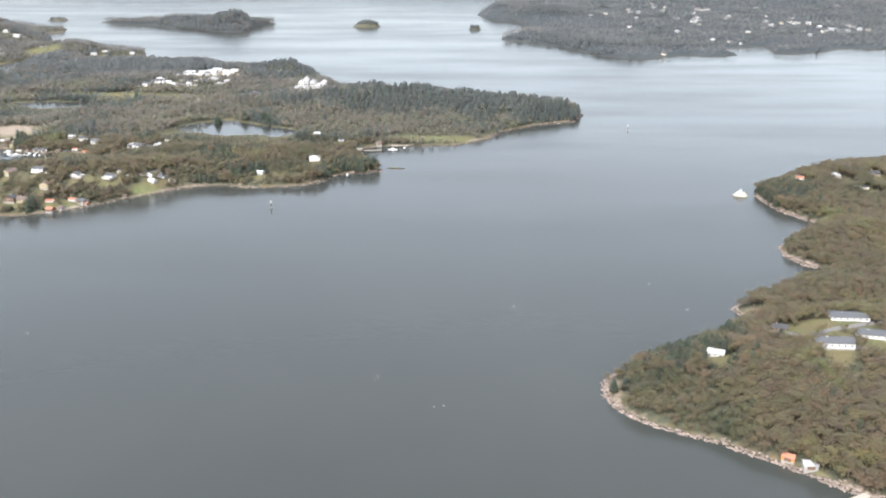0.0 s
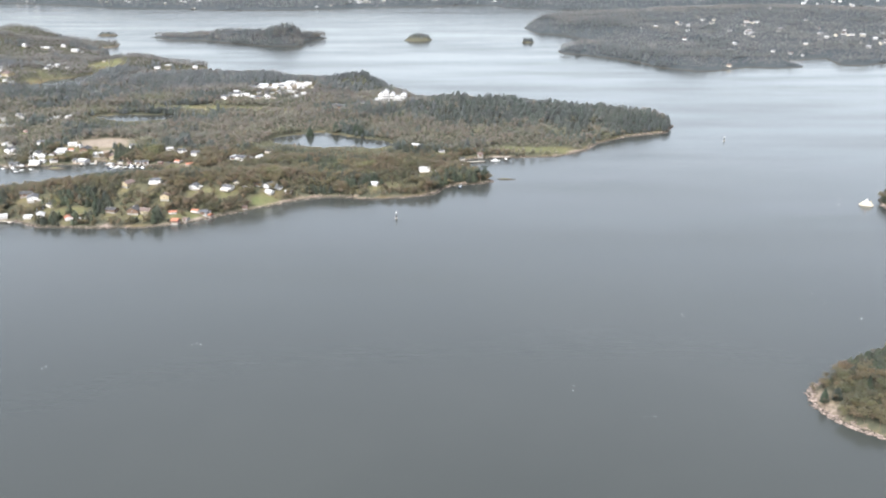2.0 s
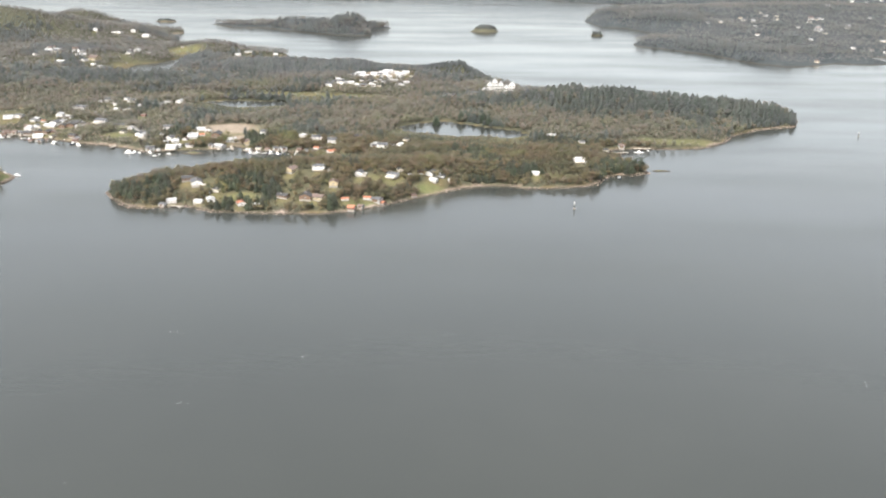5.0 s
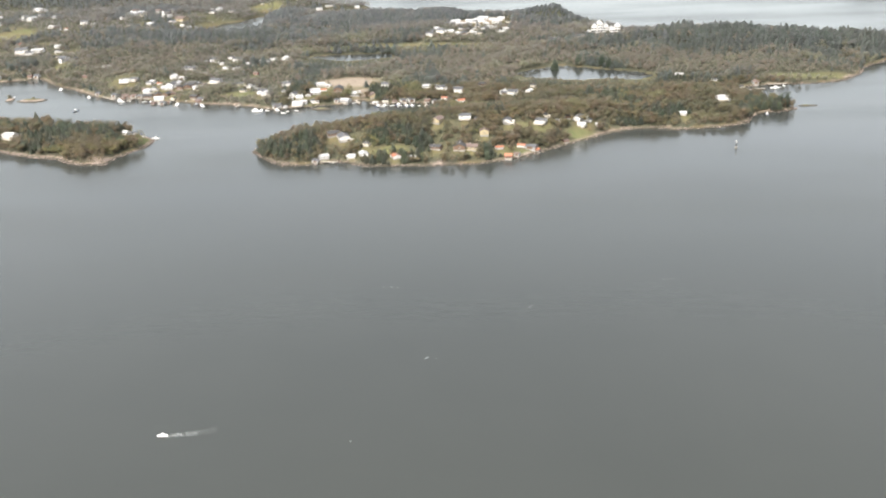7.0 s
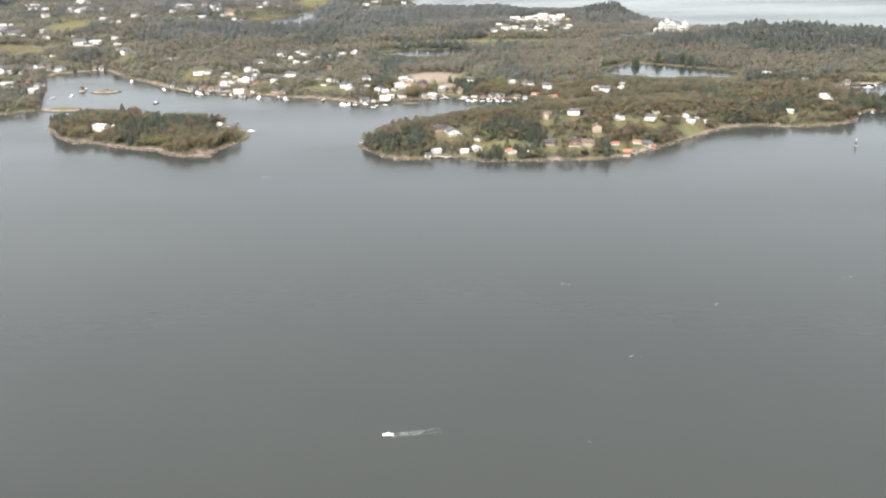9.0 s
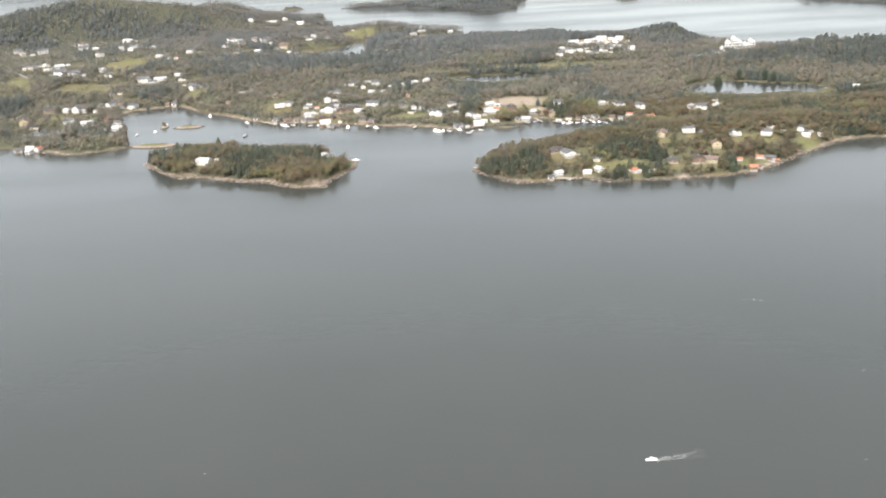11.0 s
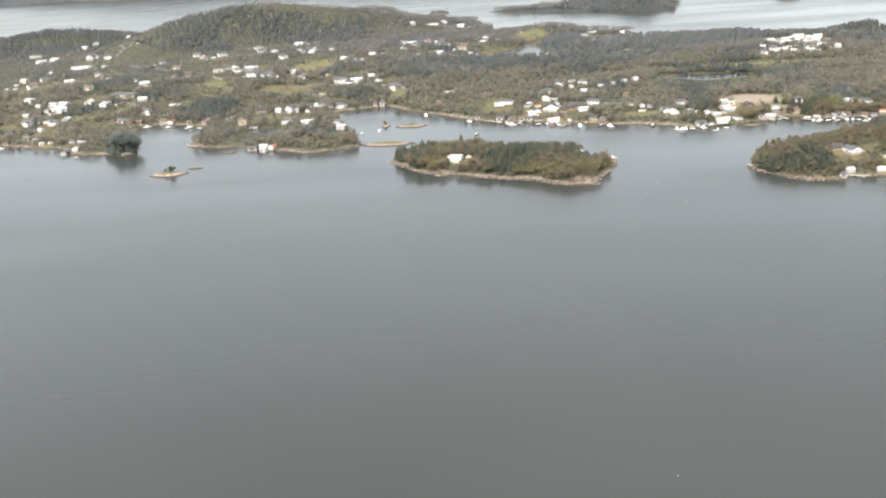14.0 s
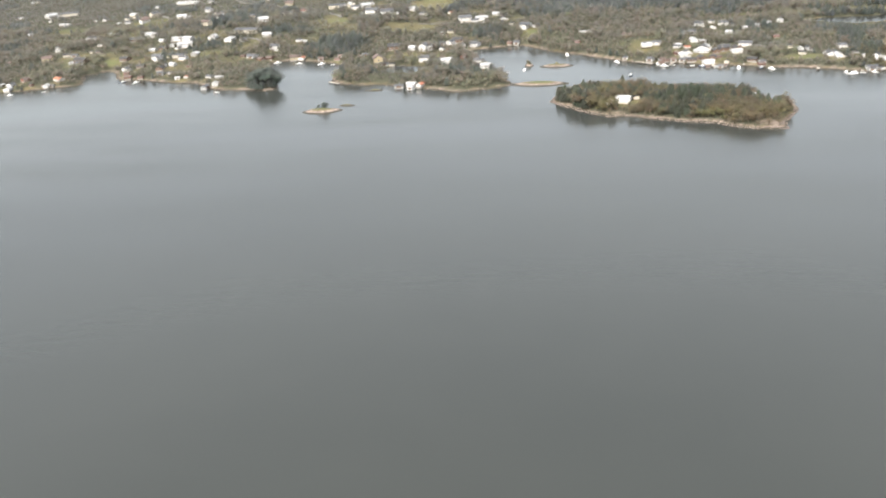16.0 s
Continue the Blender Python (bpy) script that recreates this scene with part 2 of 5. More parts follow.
LAKES = [[(-411, 1285), (-393, 1302), (-355, 1328), (-307, 1296), (-254, 1268), (-240, 1244), (-262, 1222), (-300, 1236), (-330, 1228), (-366, 1240), (-405, 1258)],
         [(-716, 1430), (-672, 1444), (-596, 1440), (-588, 1412), (-630, 1392), (-652, 1390), (-691, 1409)],
         [(-968, 1765), (-932, 1752), (-868, 1704), (-876, 1780), (-898, 1932), (-916, 1922), (-932, 1870), (-964, 1842)],
         [(-1250, 1205), (-1203, 1192), (-1188, 1223), (-1235, 1241)]]
LAKE_LEVEL = (5.0, 7.0, 1.0, 0.6)
# hills: x, y, half widths, height
HILLS = {
    "mainland": [(-470, 985, 130, 45, 14), (-335, 1015, 70, 45, 8), (-212, 1101, 70, 60, 5), (-573, 965, 60, 35, 3), (-165, 1468, 110, 50, 16),
                 (-37, 1421, 100, 45, 9), (71, 1397, 70, 40, 7), (-352, 1732, 78, 48, 22), (-478, 1700, 62, 46, 7), (-940, 1755, 75, 75, -11), (-525, 1590, 110, 60, 8), (-1512, 2159, 150, 130, 74),
                 (-1325, 2170, 120, 120, 42), (-1649, 2015, 150, 130, 54), (-1190, 2260, 120, 100, 20), (-1324, 2446, 100, 80, 38), (-880, 2043, 60, 45, 14),
                 (-1326, 1756, 350, 250, 22), (-2100, 2320, 300, 110, 36), (-1581, 1452, 200, 150, 11), (-930, 1278, 55, 35, 9)],
    "prom": [(143, 560, 45, 40, 9), (240, 600, 80, 60, 10), (251, 490, 60, 40, 9), (261, 714, 50, 22, 5), (334, 844, 50, 30, 7), (409, 1059, 80, 60, 5)],
    "island": [(-893, 987, 60, 30, 5)],
    "far_isle": [(-653, 2512, 70, 45, 28), (-811, 2563, 80, 30, 17)],
    "far_right": [(-6, 2856, 80, 80, 20), (166, 2692, 100, 120, 22), (79, 2290, 60, 40, 8), (279, 2068, 90, 60, 9), (674, 2994, 500, 300, 30), (475, 2461, 200, 200, 8)],
    "far_shore": [(-1373, 4248, 900, 250, 95), (-2700, 4650, 700, 350, 110), (-36, 4196, 600, 250, 80), (971, 4202, 600, 350, 90)],
}
SHORES = {"mainland": SOUTH + NORTH + WEST + BAY, "prom": PROM, "island": ISLAND, "far_isle": FAR_ISLE, "far_right": FAR_RIGHT, "far_shore": FAR_SHORE}
GRAVEL = [(-626, 1240, 46, 36), (-600, 1186, 16, 22), (-475, 1692, 42, 26), (-280, 1565, 30, 14)]


def lattice(x, y, seed):
    i, j = np.floor(x).astype(np.int64), np.floor(y).astype(np.int64)
    u, v = x - i, y - j
    u, v = u * u * (3 - 2 * u), v * v * (3 - 2 * v)

    def h(a, b):
        k = (a * 374761393 + b * 668265263 + seed * 974711) & 0x7FFFFFFF
        k = ((k ^ (k >> 13)) * 1274126177) & 0x7FFFFFFF
        return ((k ^ (k >> 16)) & 0xFFFF) / 65535.0

    return (h(i, j) * (1 - u) + h(i + 1, j) * u) * (1 - v) + (h(i, j + 1) * (1 - u) + h(i + 1, j + 1) * u) * v


def fbm(x, y, size, octaves=4, seed=1):
    """Value noise about 0, some -0.5 to 0.5."""
    total, amp, norm = 0, 1.0, 0
    for o in range(octaves):
        total = total + amp * (lattice(x / size, y / size, seed + o) - 0.5)
        norm, size, amp = norm + amp, size / 2.1, amp * 0.55
    return total / norm


def inland(x, y, shore):
    """Metres from the shore, negative out at sea."""
    inside, best = np.zeros(np.shape(x), bool), np.full(np.shape(x), 1e12)
    for (ax, ay), (bx, by) in zip(shore, shore[1:] + shore[:1]):
        dx, dy = bx - ax, by - ay
        s = np.clip(((x - ax) * dx + (y - ay) * dy) / (dx * dx + dy * dy), 0, 1)
        best = np.minimum(best, (x - ax - s * dx) ** 2 + (y - ay - s * dy) ** 2)
        if ay != by:
            inside ^= ((ay > y) != (by > y)) & (x < ax + (y - ay) * dx / dy)
    return np.where(inside, 1, -1) * np.sqrt(best)


def chart_height(name, x, y):
    """The ground's height and the way to the shore, all in chart units."""
    d = inland(x, y, SHORES[name])
    rag = 9 if name in ("far_right", "far_shore", "far_isle") else 4
    d = d + rag * fbm(x, y, 26, 4, 5) * np.clip(1.2 - np.abs(d) / 60, 0, 1)
    e = np.maximum(d, 0)
    z = 2.4 * (1 - np.exp(-e / 3.5)) + 5.0 * (1 - np.exp(-e / 45))
    rise = np.clip(e / 45, 0, 1) ** 1.2
    for hx, hy, rx, ry, hh in HILLS[name]:
        z = z + rise * hh * np.exp(-((x - hx) / rx) ** 2 - ((y - hy) / ry) ** 2)
    z = z + rise * (7 * fbm(x, y, 130, 4, 9) + 2.4 * fbm(x, y, 22, 3, 12)) + 1.1 * fbm(x, y, 7, 2, 15) * np.clip(e / 3, 0, 1)
    z = np.where(d < 0, np.maximum(-5, d * 0.5), np.maximum(z, 0.12 * np.minimum(e, 4)))
    if name == "mainland":
        for lake, level in zip(LAKES, LAKE_LEVEL):
            q = inland(x, y, lake) + 3 * fbm(x, y, 14, 2, 31)
            k = np.clip((q + 40) / 40, 0, 1)
            z = np.where(q > 0, level - 1.5, z * (1 - k) + (level + 0.1 - q * 0.02) * k)
    return z, d
# ---- end of the plan ----


# ---- helpers for building ----
def raw_mesh(name, verts, faces_n, mats, mat_index=None, attrs=()):
    """A mesh from numpy: verts (n, 3); faces_n (m, k) vertex numbers."""
    me = bpy.data.meshes.new(name)
    m, k = faces_n.shape
    me.vertices.add(len(verts))
    me.vertices.foreach_set("co", np.ascontiguousarray(verts, np.float32).ravel())
    me.loops.add(m * k)
    me.loops.foreach_set("vertex_index", np.ascontiguousarray(faces_n, np.int32).ravel())
    me.polygons.add(m)
    me.polygons.foreach_set("loop_start", np.arange(0, m * k, k, dtype=np.int32))
    for mt in mats:
        me.materials.append(mt)
    if mat_index is not None:
        me.polygons.foreach_set("material_index", np.ascontiguousarray(mat_index, np.int32))
    for an, av in attrs:
        flat = np.ndim(av) == 1
        me.attributes.new(an, "FLOAT" if flat else "FLOAT_VECTOR", "POINT").data.foreach_set("value" if flat else "vector", np.ascontiguousarray(av, np.float32).ravel())
    me.update()
    return me


def part(name, bm, mat, parent=None, label=""):
    me = bpy.data.meshes.new(name)
    bm.to_mesh(me)
    bm.free()
    me.materials.append(mat)
    ob = new(name, me)
    ob.parent = parent
    return tagged(ob, label)


def shared(name, src, parent, x=0, y=0, z=0, rz=0):
    """Another part on a mesh that is there already."""
    ob = new(name, src.data)
    ob.parent, ob.matrix_basis = parent, pose(x, y, z, 0, 0, rz)
    return ob


def box(bm, x0, y0, z0, x1, y1, z1):
    v = bmesh.ops.create_cube(bm, size=1, matrix=Matrix.Translation(((x0 + x1) / 2, (y0 + y1) / 2, (z0 + z1) / 2)) @ Matrix.Diagonal((x1 - x0, y1 - y0, z1 - z0, 1)))["verts"]
    return v


def cone(bm, p, q, r0, r1, seg=8):
    a, b = Vector(p), Vector(q)
    m = Matrix.Translation((a + b) / 2) @ (b - a).to_track_quat("Z", "Y").to_matrix().to_4x4()
    bmesh.ops.create_cone(bm, cap_ends=True, segments=seg, radius1=r0, radius2=r1, depth=(b - a).length, matrix=m)


def solid(bm, pts, faces):
    v = [bm.verts.new(p) for p in pts]
    for f in faces:
        bm.faces.new([v[i] for i in f])
    bmesh.ops.recalc_face_normals(bm, faces=bm.faces)


# ---- the houses' places: kind, x, y ----
PLACES = {
    "cove": "w-1193,1421,0.80 W-1181,1348,0.80 g-1173,1361,1.13 W-1147,1341,1.17 W-1210,1307,1.05 w-1225,1308,1.00 w-1186,1310,0.80 g-1251,1316,1.35 W-1167,1229,0.99 g-1200,1252,1.06 r-1149,1252,0.80 g-1128,1234,0.91 w-1113,1189,1.03 y-1260,1252,1.35 w-1239,1238,0.82 w-1189,1114,0.99 o-1177,1109,0.80 W-1087,1434,1.01 b-1101,1352,0.85 b-1092,1353,1.07",
    "estate": "W-532,1570,0.80 W-530,1668,0.83 W-518,1676,0.80 w-501,1664,0.86 w-515,1569,0.82 w-502,1595,0.83 W-483,1570,0.80 w-476,1624,0.84 W-466,1602,0.80 l-453,1619,0.80 l-437,1587,0.80 w-430,1606,0.80 w-463,1653,0.95 w-541,1601,0.80 w-479,1593,0.80",
    "harbour_lower": "W-659,1191,0.80 o-649,1194,0.80 w-657,1218,0.92 W-651,1147,0.80 y-584,1166,0.85 W-573,1213,0.80 g-607,1175,0.97 g-615,1150,1.07 b-624,1149,0.80 w-566,1145,0.80 b-555,1144,0.80 b-545,1145,1.01 b-536,1145,1.01 b-516,1144,1.00 w-523,1200,0.80 W-504,1192,0.80 W-481,1174,0.80 o-496,1147,0.80 g-453,1199,0.80 W-426,1151,0.80 W-416,1142,0.80 w-397,1155,0.80 w-392,1180,0.80 w-177,1196,0.80 g-212,1232,0.80 w-151,1171,0.80 b-129,1194,0.87 W-548,1556,0.80 w-490,1560,0.80 w-504,1560,0.80",
    "harbour_upper": "w-469,1558,0.80 W-316,1521,0.80 g-353,1494,1.35",
    "peninsula": "b-511,1104,0.97 g-594,957,0.89 g-582,946,1.06 w-556,928,0.81 w-595,905,0.80 b-601,898,0.80 o-525,898,1.09 w-568,904,0.80 o-476,1129,1.00 W-463,977,1.08 y-490,968,0.81 y-443,946,0.80 g-465,918,1.19 y-453,915,0.80 g-488,916,0.80 o-428,919,0.80 o-407,925,0.80 g-421,971,0.80 g-387,977,0.80 w-381,987,0.80 W-349,997,0.80 w-346,986,0.80 w-338,999,0.80 R-419,899,0.85 b-411,906,0.80 R-392,922,0.80 b-364,950,0.80 W-190,1082,0.80 w-240,1026,0.80",
    "ridge_east": "W-806,1982,0.80 l-791,2011,0.80 l-1129,2186,1.19 w-1110,2230,1.35 w-1069,2200,1.35 w-1007,1989,1.35 w-733,2002,0.81 w-930,2017,0.80",
    "ridge_west": "l-2021,2121,1.35 W-1959,2026,1.35 W-1925,2024,1.24 w-1937,2186,1.35 g-1926,2221,1.35 w-1867,2275,1.35 w-1170,2171,1.35 w-2206,2034,0.80",
    "slope": "W-1316,1563,1.35 W-1316,1841,0.87 w-1289,1757,1.35 W-1263,1797,0.80 W-1215,1679,0.80 W-1255,1546,0.86 o-1213,1548,0.80 w-1167,1488,1.28 g-1183,1497,1.35 o-1179,1652,0.96 W-1172,1715,1.21 W-1133,1787,0.82 w-1092,1711,0.89 g-1159,1785,0.80 w-1057,1723,1.08 w-1056,1822,0.80 W-1158,1500,1.19 w-1141,1533,0.97 g-1126,1497,0.80 w-1109,1462,0.80",
    "upland": "y-1022,1787,1.35 W-970,1928,0.80 w-995,1932,1.35 g-994,1895,0.97 w-791,1857,0.80 w-737,1713,0.80 W-852,1416,0.92 w-834,1392,0.80 W-865,1352,0.80 w-817,1354,0.89 w-778,1398,0.80 W-1034,1770,0.95 w-1006,1742,0.80 l-1002,1391,0.80 y-946,1338,0.80 W-833,1437,0.80 W-818,1418,0.87 w-803,1364,0.80 w-794,1386,0.80 w-762,1411,0.88 w-746,1414,1.03 w-833,1737,0.80 w-868,1752,0.80",
    "village_lower": "r-764,1313,0.80 W-680,1170,0.80 w-697,1190,0.80 g-704,1231,0.80 w-683,1129,0.80 W-669,1136,0.80 b-692,1127,0.82 w-672,1159,0.80 W-924,1254,0.80 r-1010,1328,0.80 b-949,1225,0.80 W-912,1259,0.97 W-867,1281,0.88 o-876,1251,0.80 r-888,1230,0.95 g-862,1235,0.99 g-854,1255,1.01 g-844,1233,0.82 W-831,1252,0.80 W-820,1233,0.80 g-862,1203,0.80 g-874,1199,0.80 g-850,1201,0.80 w-836,1184,0.80 W-856,1188,0.80 b-894,1206,1.04 b-907,1208,1.14 b-920,1210,1.04 g-808,1182,0.84 b-800,1169,1.10",
    "village_upper": "l-764,1240,0.80 w-750,1223,0.80 g-806,1269,1.13",
    "west_gardens": "W-1596,1398,0.98 W-1576,1391,1.10 W-1568,1358,1.35 w-1540,1397,1.35 w-1508,1381,1.35 l-1499,1432,1.22 w-1459,1403,1.35 W-1427,1339,0.90 W-1403,1376,0.80 w-1619,1395,0.83 W-1763,1446,0.95 W-1717,1396,0.85 W-1774,1373,0.85 w-1779,1403,1.01 w-1704,1342,0.80 W-1654,1437,1.23 w-1672,1431,0.80 g-1670,1411,1.12 g-1595,1346,0.85",
    "west_shore_lower": "l-1550,1291,0.87 w-1539,1250,0.80 b-1445,1295,1.35 b-1430,1288,1.35 b-1422,1298,1.35 y-1387,1301,0.86 o-1375,1296,1.09 b-1346,1285,1.08 o-1495,1190,0.80 w-1461,1185,1.14 w-1437,1143,0.81 g-1446,1179,0.80 r-1321,1278,0.80 w-1737,1329,1.21 w-1701,1277,0.80 g-1695,1295,1.34 y-1757,1312,0.93 y-1810,1300,0.80 W-1577,1287,0.99 W-1537,1282,0.97 g-1586,1253,0.80 b-1583,1207,1.35 b-1564,1204,1.05 r-1593,1224,0.80 w-1528,1215,0.80 r-1512,1241,0.80 o-1672,1193,1.35 w-1677,1169,0.80 w-1726,1169,1.17 w-1722,1155,0.94",
    "west_shore_upper": "r-1716,1187,1.09",
    "west_slope_lower": "l-1773,1829,1.35 w-1714,1817,1.35 W-1783,1906,1.31 W-1739,1890,1.13 w-1696,1938,0.86 W-1587,1788,1.04 w-1595,1771,0.80 y-1513,1677,0.91 l-1487,1575,0.93 r-1464,1602,1.16 W-1485,1784,0.80 w-1409,1648,1.09 W-1379,1612,1.32 W-1341,1568,1.35 w-1359,1639,1.26 w-1433,1877,0.80 W-1373,1801,0.80 W-1361,1936,1.23 W-1329,1811,1.00 w-2082,1774,0.80 W-2020,1772,1.35 w-1985,1709,1.35 l-1985,1779,1.11 l-1923,1651,0.95 w-1868,1694,1.35 w-1817,1682,1.35 w-1797,1642,1.35 w-1754,1498,0.87 w-1927,1548,0.80 w-1822,1810,0.81",
    "west_slope_upper": "l-1757,1827,1.35",
    "island": "W-952,998,0.95 w-940,1004,0.9 w-828,1006 w-822,1011",
    "prom": "w155,571 L231,584 L258,635 L263,601 g209,625 h181,460 g419,1036 w378,1029 w395,992 o342,1036",
    "far_shore_east": "w-1341,3907 w-1337,3968 w-1287,3955 w-1260,3981 w-1224,3935 w-1188,3889 w-1394,3861 w-1010,3951 w-973,3937 w-924,3922 w-868,3922 w-763,3570 w-799,3860 w-719,3612 w-735,3877 w-696,3907 w-666,3930 w-648,3962 w-611,3943 w-582,3896 w-551,3828 w-597,3768 w-536,3973 w-418,3923 w-367,3984 w-322,3995 w-287,3969 w-339,3917 w-124,3753 w-222,3807",
    "far_shore_west": "w-2016,3976 w-1967,3925 w-1964,3999 w-1604,3887 w-1525,3770 w-1426,3892 w-1363,3705 w-1208,3560",
    "far_land": "w328,3858 w519,3848 w596,3862 w620,3682 w718,3774 w266,2634 w309,2687 w381,2775 w380,2608 w456,2856 w540,2684 w574,2737 w511,2458 w435,2319 w338,2413 w988,3659 w1018,3621 w1134,3608 w1218,3755 w1236,3653 w1373,3913 w757,2515 w777,2606 w744,2382 w728,2290 w797,2445 w857,2565 w884,2481 w886,2420 w720,2634 w725,2769 w688,3009 w527,2190 w546,2167 w496,2217 w354,2005 w484,2792 w967,2856 w597,2321",
}


def places(name):
    """Kind, place and size of each house of a town."""
    for word in PLACES[name].split():
        px, py, *size = word[1:].split(",")
        yield word[0], float(px), float(py), float(size[0]) if size else None


# villages filled up with more houses: x, y, half widths, number
VILLAGES = [(-850, 1238, 48, 26, 10), (-735, 1185, 50, 18, 4), (-645, 1180, 45, 22, 3), (-1575, 1290, 110, 70, 6)]
QUAYS = [(-875, 1206, 44, 6, 8), (-800, 1172, 60, 6, 4), (-1440, 1302, 45, 8, 5), (-1300, 1290, 40, 8, 3), (-1690, 1172, 30, 8, 3)]
ESTATE = [(-478, 1680, 52, 30, 14)]
HILL_VILLAGES = [(-1330, 1640, 150, 70, 6), (-1560, 1560, 110, 70, 5), (-1740, 1640, 120, 90, 8), (-1090, 1880, 60, 70, 7), (-1480, 1820, 130, 60, 5)]
FAR_VILLAGES = [(-1960, 3990, 130, 80, 30), (-1560, 3850, 130, 60, 14), (-1280, 3800, 60, 90, 8), (-620, 3800, 90, 110, 16), (-350, 3850, 60, 70, 8), (780, 2450, 130, 120, 22), (480, 2650, 160, 160, 14), (1150, 3600, 200, 100, 12), (-1950, 4000, 160, 90, 14)]


def crowd(rows, seed):
    dice = random.Random(seed)
    for cx, cy, rx, ry, n in rows:
        for i in range(n):
            a, r = dice.uniform(0, 6.2832), math.sqrt(dice.random())
            yield cx + rx * r * math.cos(a), cy + ry * r * math.sin(a)


YARDS = np.array([(px, py, 2.8 if k in "bhR" else 0.7 if k == "L" else 1.0 if px > 0 else 1.9) for town in PLACES for k, px, py, _ in places(town)] + [(*p, 2.2) for p in (*crowd(VILLAGES, 7), *crowd(FAR_VILLAGES, 8), *crowd(QUAYS, 9), *crowd(HILL_VILLAGES, 10), *crowd(ESTATE, 11))])


def near_house(x, y):
    best = np.full(np.shape(x), 1e9)
    for hx, hy, tight in YARDS:
        best = np.minimum(best, ((x - hx) ** 2 + ((y - hy + 7) * 0.62) ** 2) * tight)
    return np.sqrt(best)


# cleared even where conifers would stand
CLEAR = [(-813, 998, 18, 18, 1.0), (-478, 1675, 62, 60, 1.0), (-940, 1765, 62, 95, 1.0), (-282, 1545, 34, 26, 1.0)]
# open land: x, y, half widths, how open; conifers: the same and their share
OPEN = [(-1257, 1625, 45, 60, 1.0), (-1396, 1513, 38, 30, 0.9), (-914, 1985, 45, 45, 1.0), (-1228, 1280, 34, 14, 1.0), (-1181, 1276, 22, 14, 1.0), (-1080, 1405, 14, 40, 0.9), (-840, 1198, 30, 8, 0.7),
        (-753, 1190, 32, 16, 0.9), (-1276, 1479, 34, 22, 0.7), (-411, 914, 26, 16, 1.0), (-345, 968, 24, 16, 1.0), (-532, 914, 26, 12, 1.0), (-560, 1490, 190, 26, 1.0), (-446, 1090, 40, 20, 0.7),
        (-403, 967, 30, 12, 0.8), (-222, 1028, 40, 16, 0.7), (-1750, 1617, 60, 50, 1.0), (-1873, 1581, 45, 40, 1.0), (-1650, 1298, 20, 22, 0.9), (-1464, 1382, 26, 22, 0.8), (-1526, 1304, 22, 20, 0.8),
        (-263, 1203, 160, 40, 0.25), (-55, 1225, 80, 20, 0.95), (-626, 1228, 60, 44, 0.95), (-700, 1486, 150, 16, 0.9), (-806, 985, 18, 20, 0.9), (240, 610, 45, 35, 0.9), (-544, 1794, 70, 35, 0.9), (-1193, 1192, 40, 18, 0.7), (-430, 1230, 40, 30, 0.6)]
CONIFER = [(-60, 1440, 250, 95, 0.97), (-358, 1715, 85, 80, 1.0), (-642, 1760, 200, 110, 0.96), (-631, 932, 38, 28, 0.85), (-1002, 1021, 40, 40, 0.7), (-886, 1014, 60, 25, 0.4),
           (-1371, 1130, 35, 30, 0.95), (-1338, 1350, 46, 60, 1.0), (-900, 1610, 260, 70, 0.95), (-1600, 1940, 110, 70, 1.0), (-1430, 2032, 220, 90, 0.9), (-1556, 1545, 52, 46, 1.0), (-1496, 1600, 36, 26, 0.9),
           (-2037, 2251, 240, 130, 0.95), (-1517, 1897, 46, 36, 0.95), (-1129, 1158, 46, 30, 0.6), (-855, 1850, 44, 130, 1.0), (-783, 1370, 26, 30, 0.8), (-1138, 1410, 24, 36, 0.8), (-1049, 1535, 60, 40, 0.85),
           (-690, 1330, 40, 22, 0.85), (-431, 995, 16, 14, 0.8), (-535, 942, 26, 20, 0.7), (-445, 900, 26, 8, 0.7), (-255, 1030, 26, 16, 0.9), (-310, 1441, 70, 30, 0.6), (-366, 1238, 14, 10, 1.0),
           (143, 570, 40, 30, 0.5), (180, 2157, 260, 120, 0.6), (166, 2713, 120, 150, 0.6), (-674, 2513, 100, 60, 0.5), (-787, 1554, 70, 30, 0.8)]
# bare rock that no tree covers
CRAGS = [(89, 538, 8, 22, 0.8), (205, 668, 10, 8, 1.0), (-1505, 2165, 60, 40, 0.5), (-1010, 1005, 12, 8, 0.6), (-822, 918, 16, 10, 0.8), (-850, 930, 14, 6, 0.7), (-965, 966, 20, 5, 0.6)]


# settled country, where fields and gardens lie between the groves
SETTLED = [(-1290, 1520, 250, 200, 1.0), (-1600, 1350, 200, 190, 1.0), (-860, 1290, 150, 110, 0.8), (-1180, 1330, 140, 110, 0.9), (-620, 1215, 120, 70, 0.8), (-480, 950, 190, 70, 0.5),
           (-1020, 1780, 100, 120, 0.8), (-1720, 1560, 190, 170, 0.9), (-300, 1190, 140, 60, 0.45), (-860, 1250, 60, 45, 1.0), (-1500, 1750, 150, 100, 0.7), (-1120, 1130, 60, 60, 0.7), (-1120, 2180, 90, 70, 0.8)]


def zone(x, y, rows):
    best = np.zeros(np.shape(x))
    for zx, zy, rx, ry, s in rows:
        best = np.maximum(best, s * np.clip(2.2 - 2 * np.sqrt(((x - zx) / rx) ** 2 + ((y - zy) / ry) ** 2), 0, 1))
    return best


def fields(x, y):
    """Where woods give way to fields and gardens, 0 to 1."""
    return zone(x, y, SETTLED) * np.clip((fbm(x, y, 30, 3, 65) - 0.04) * 9, 0, 1)


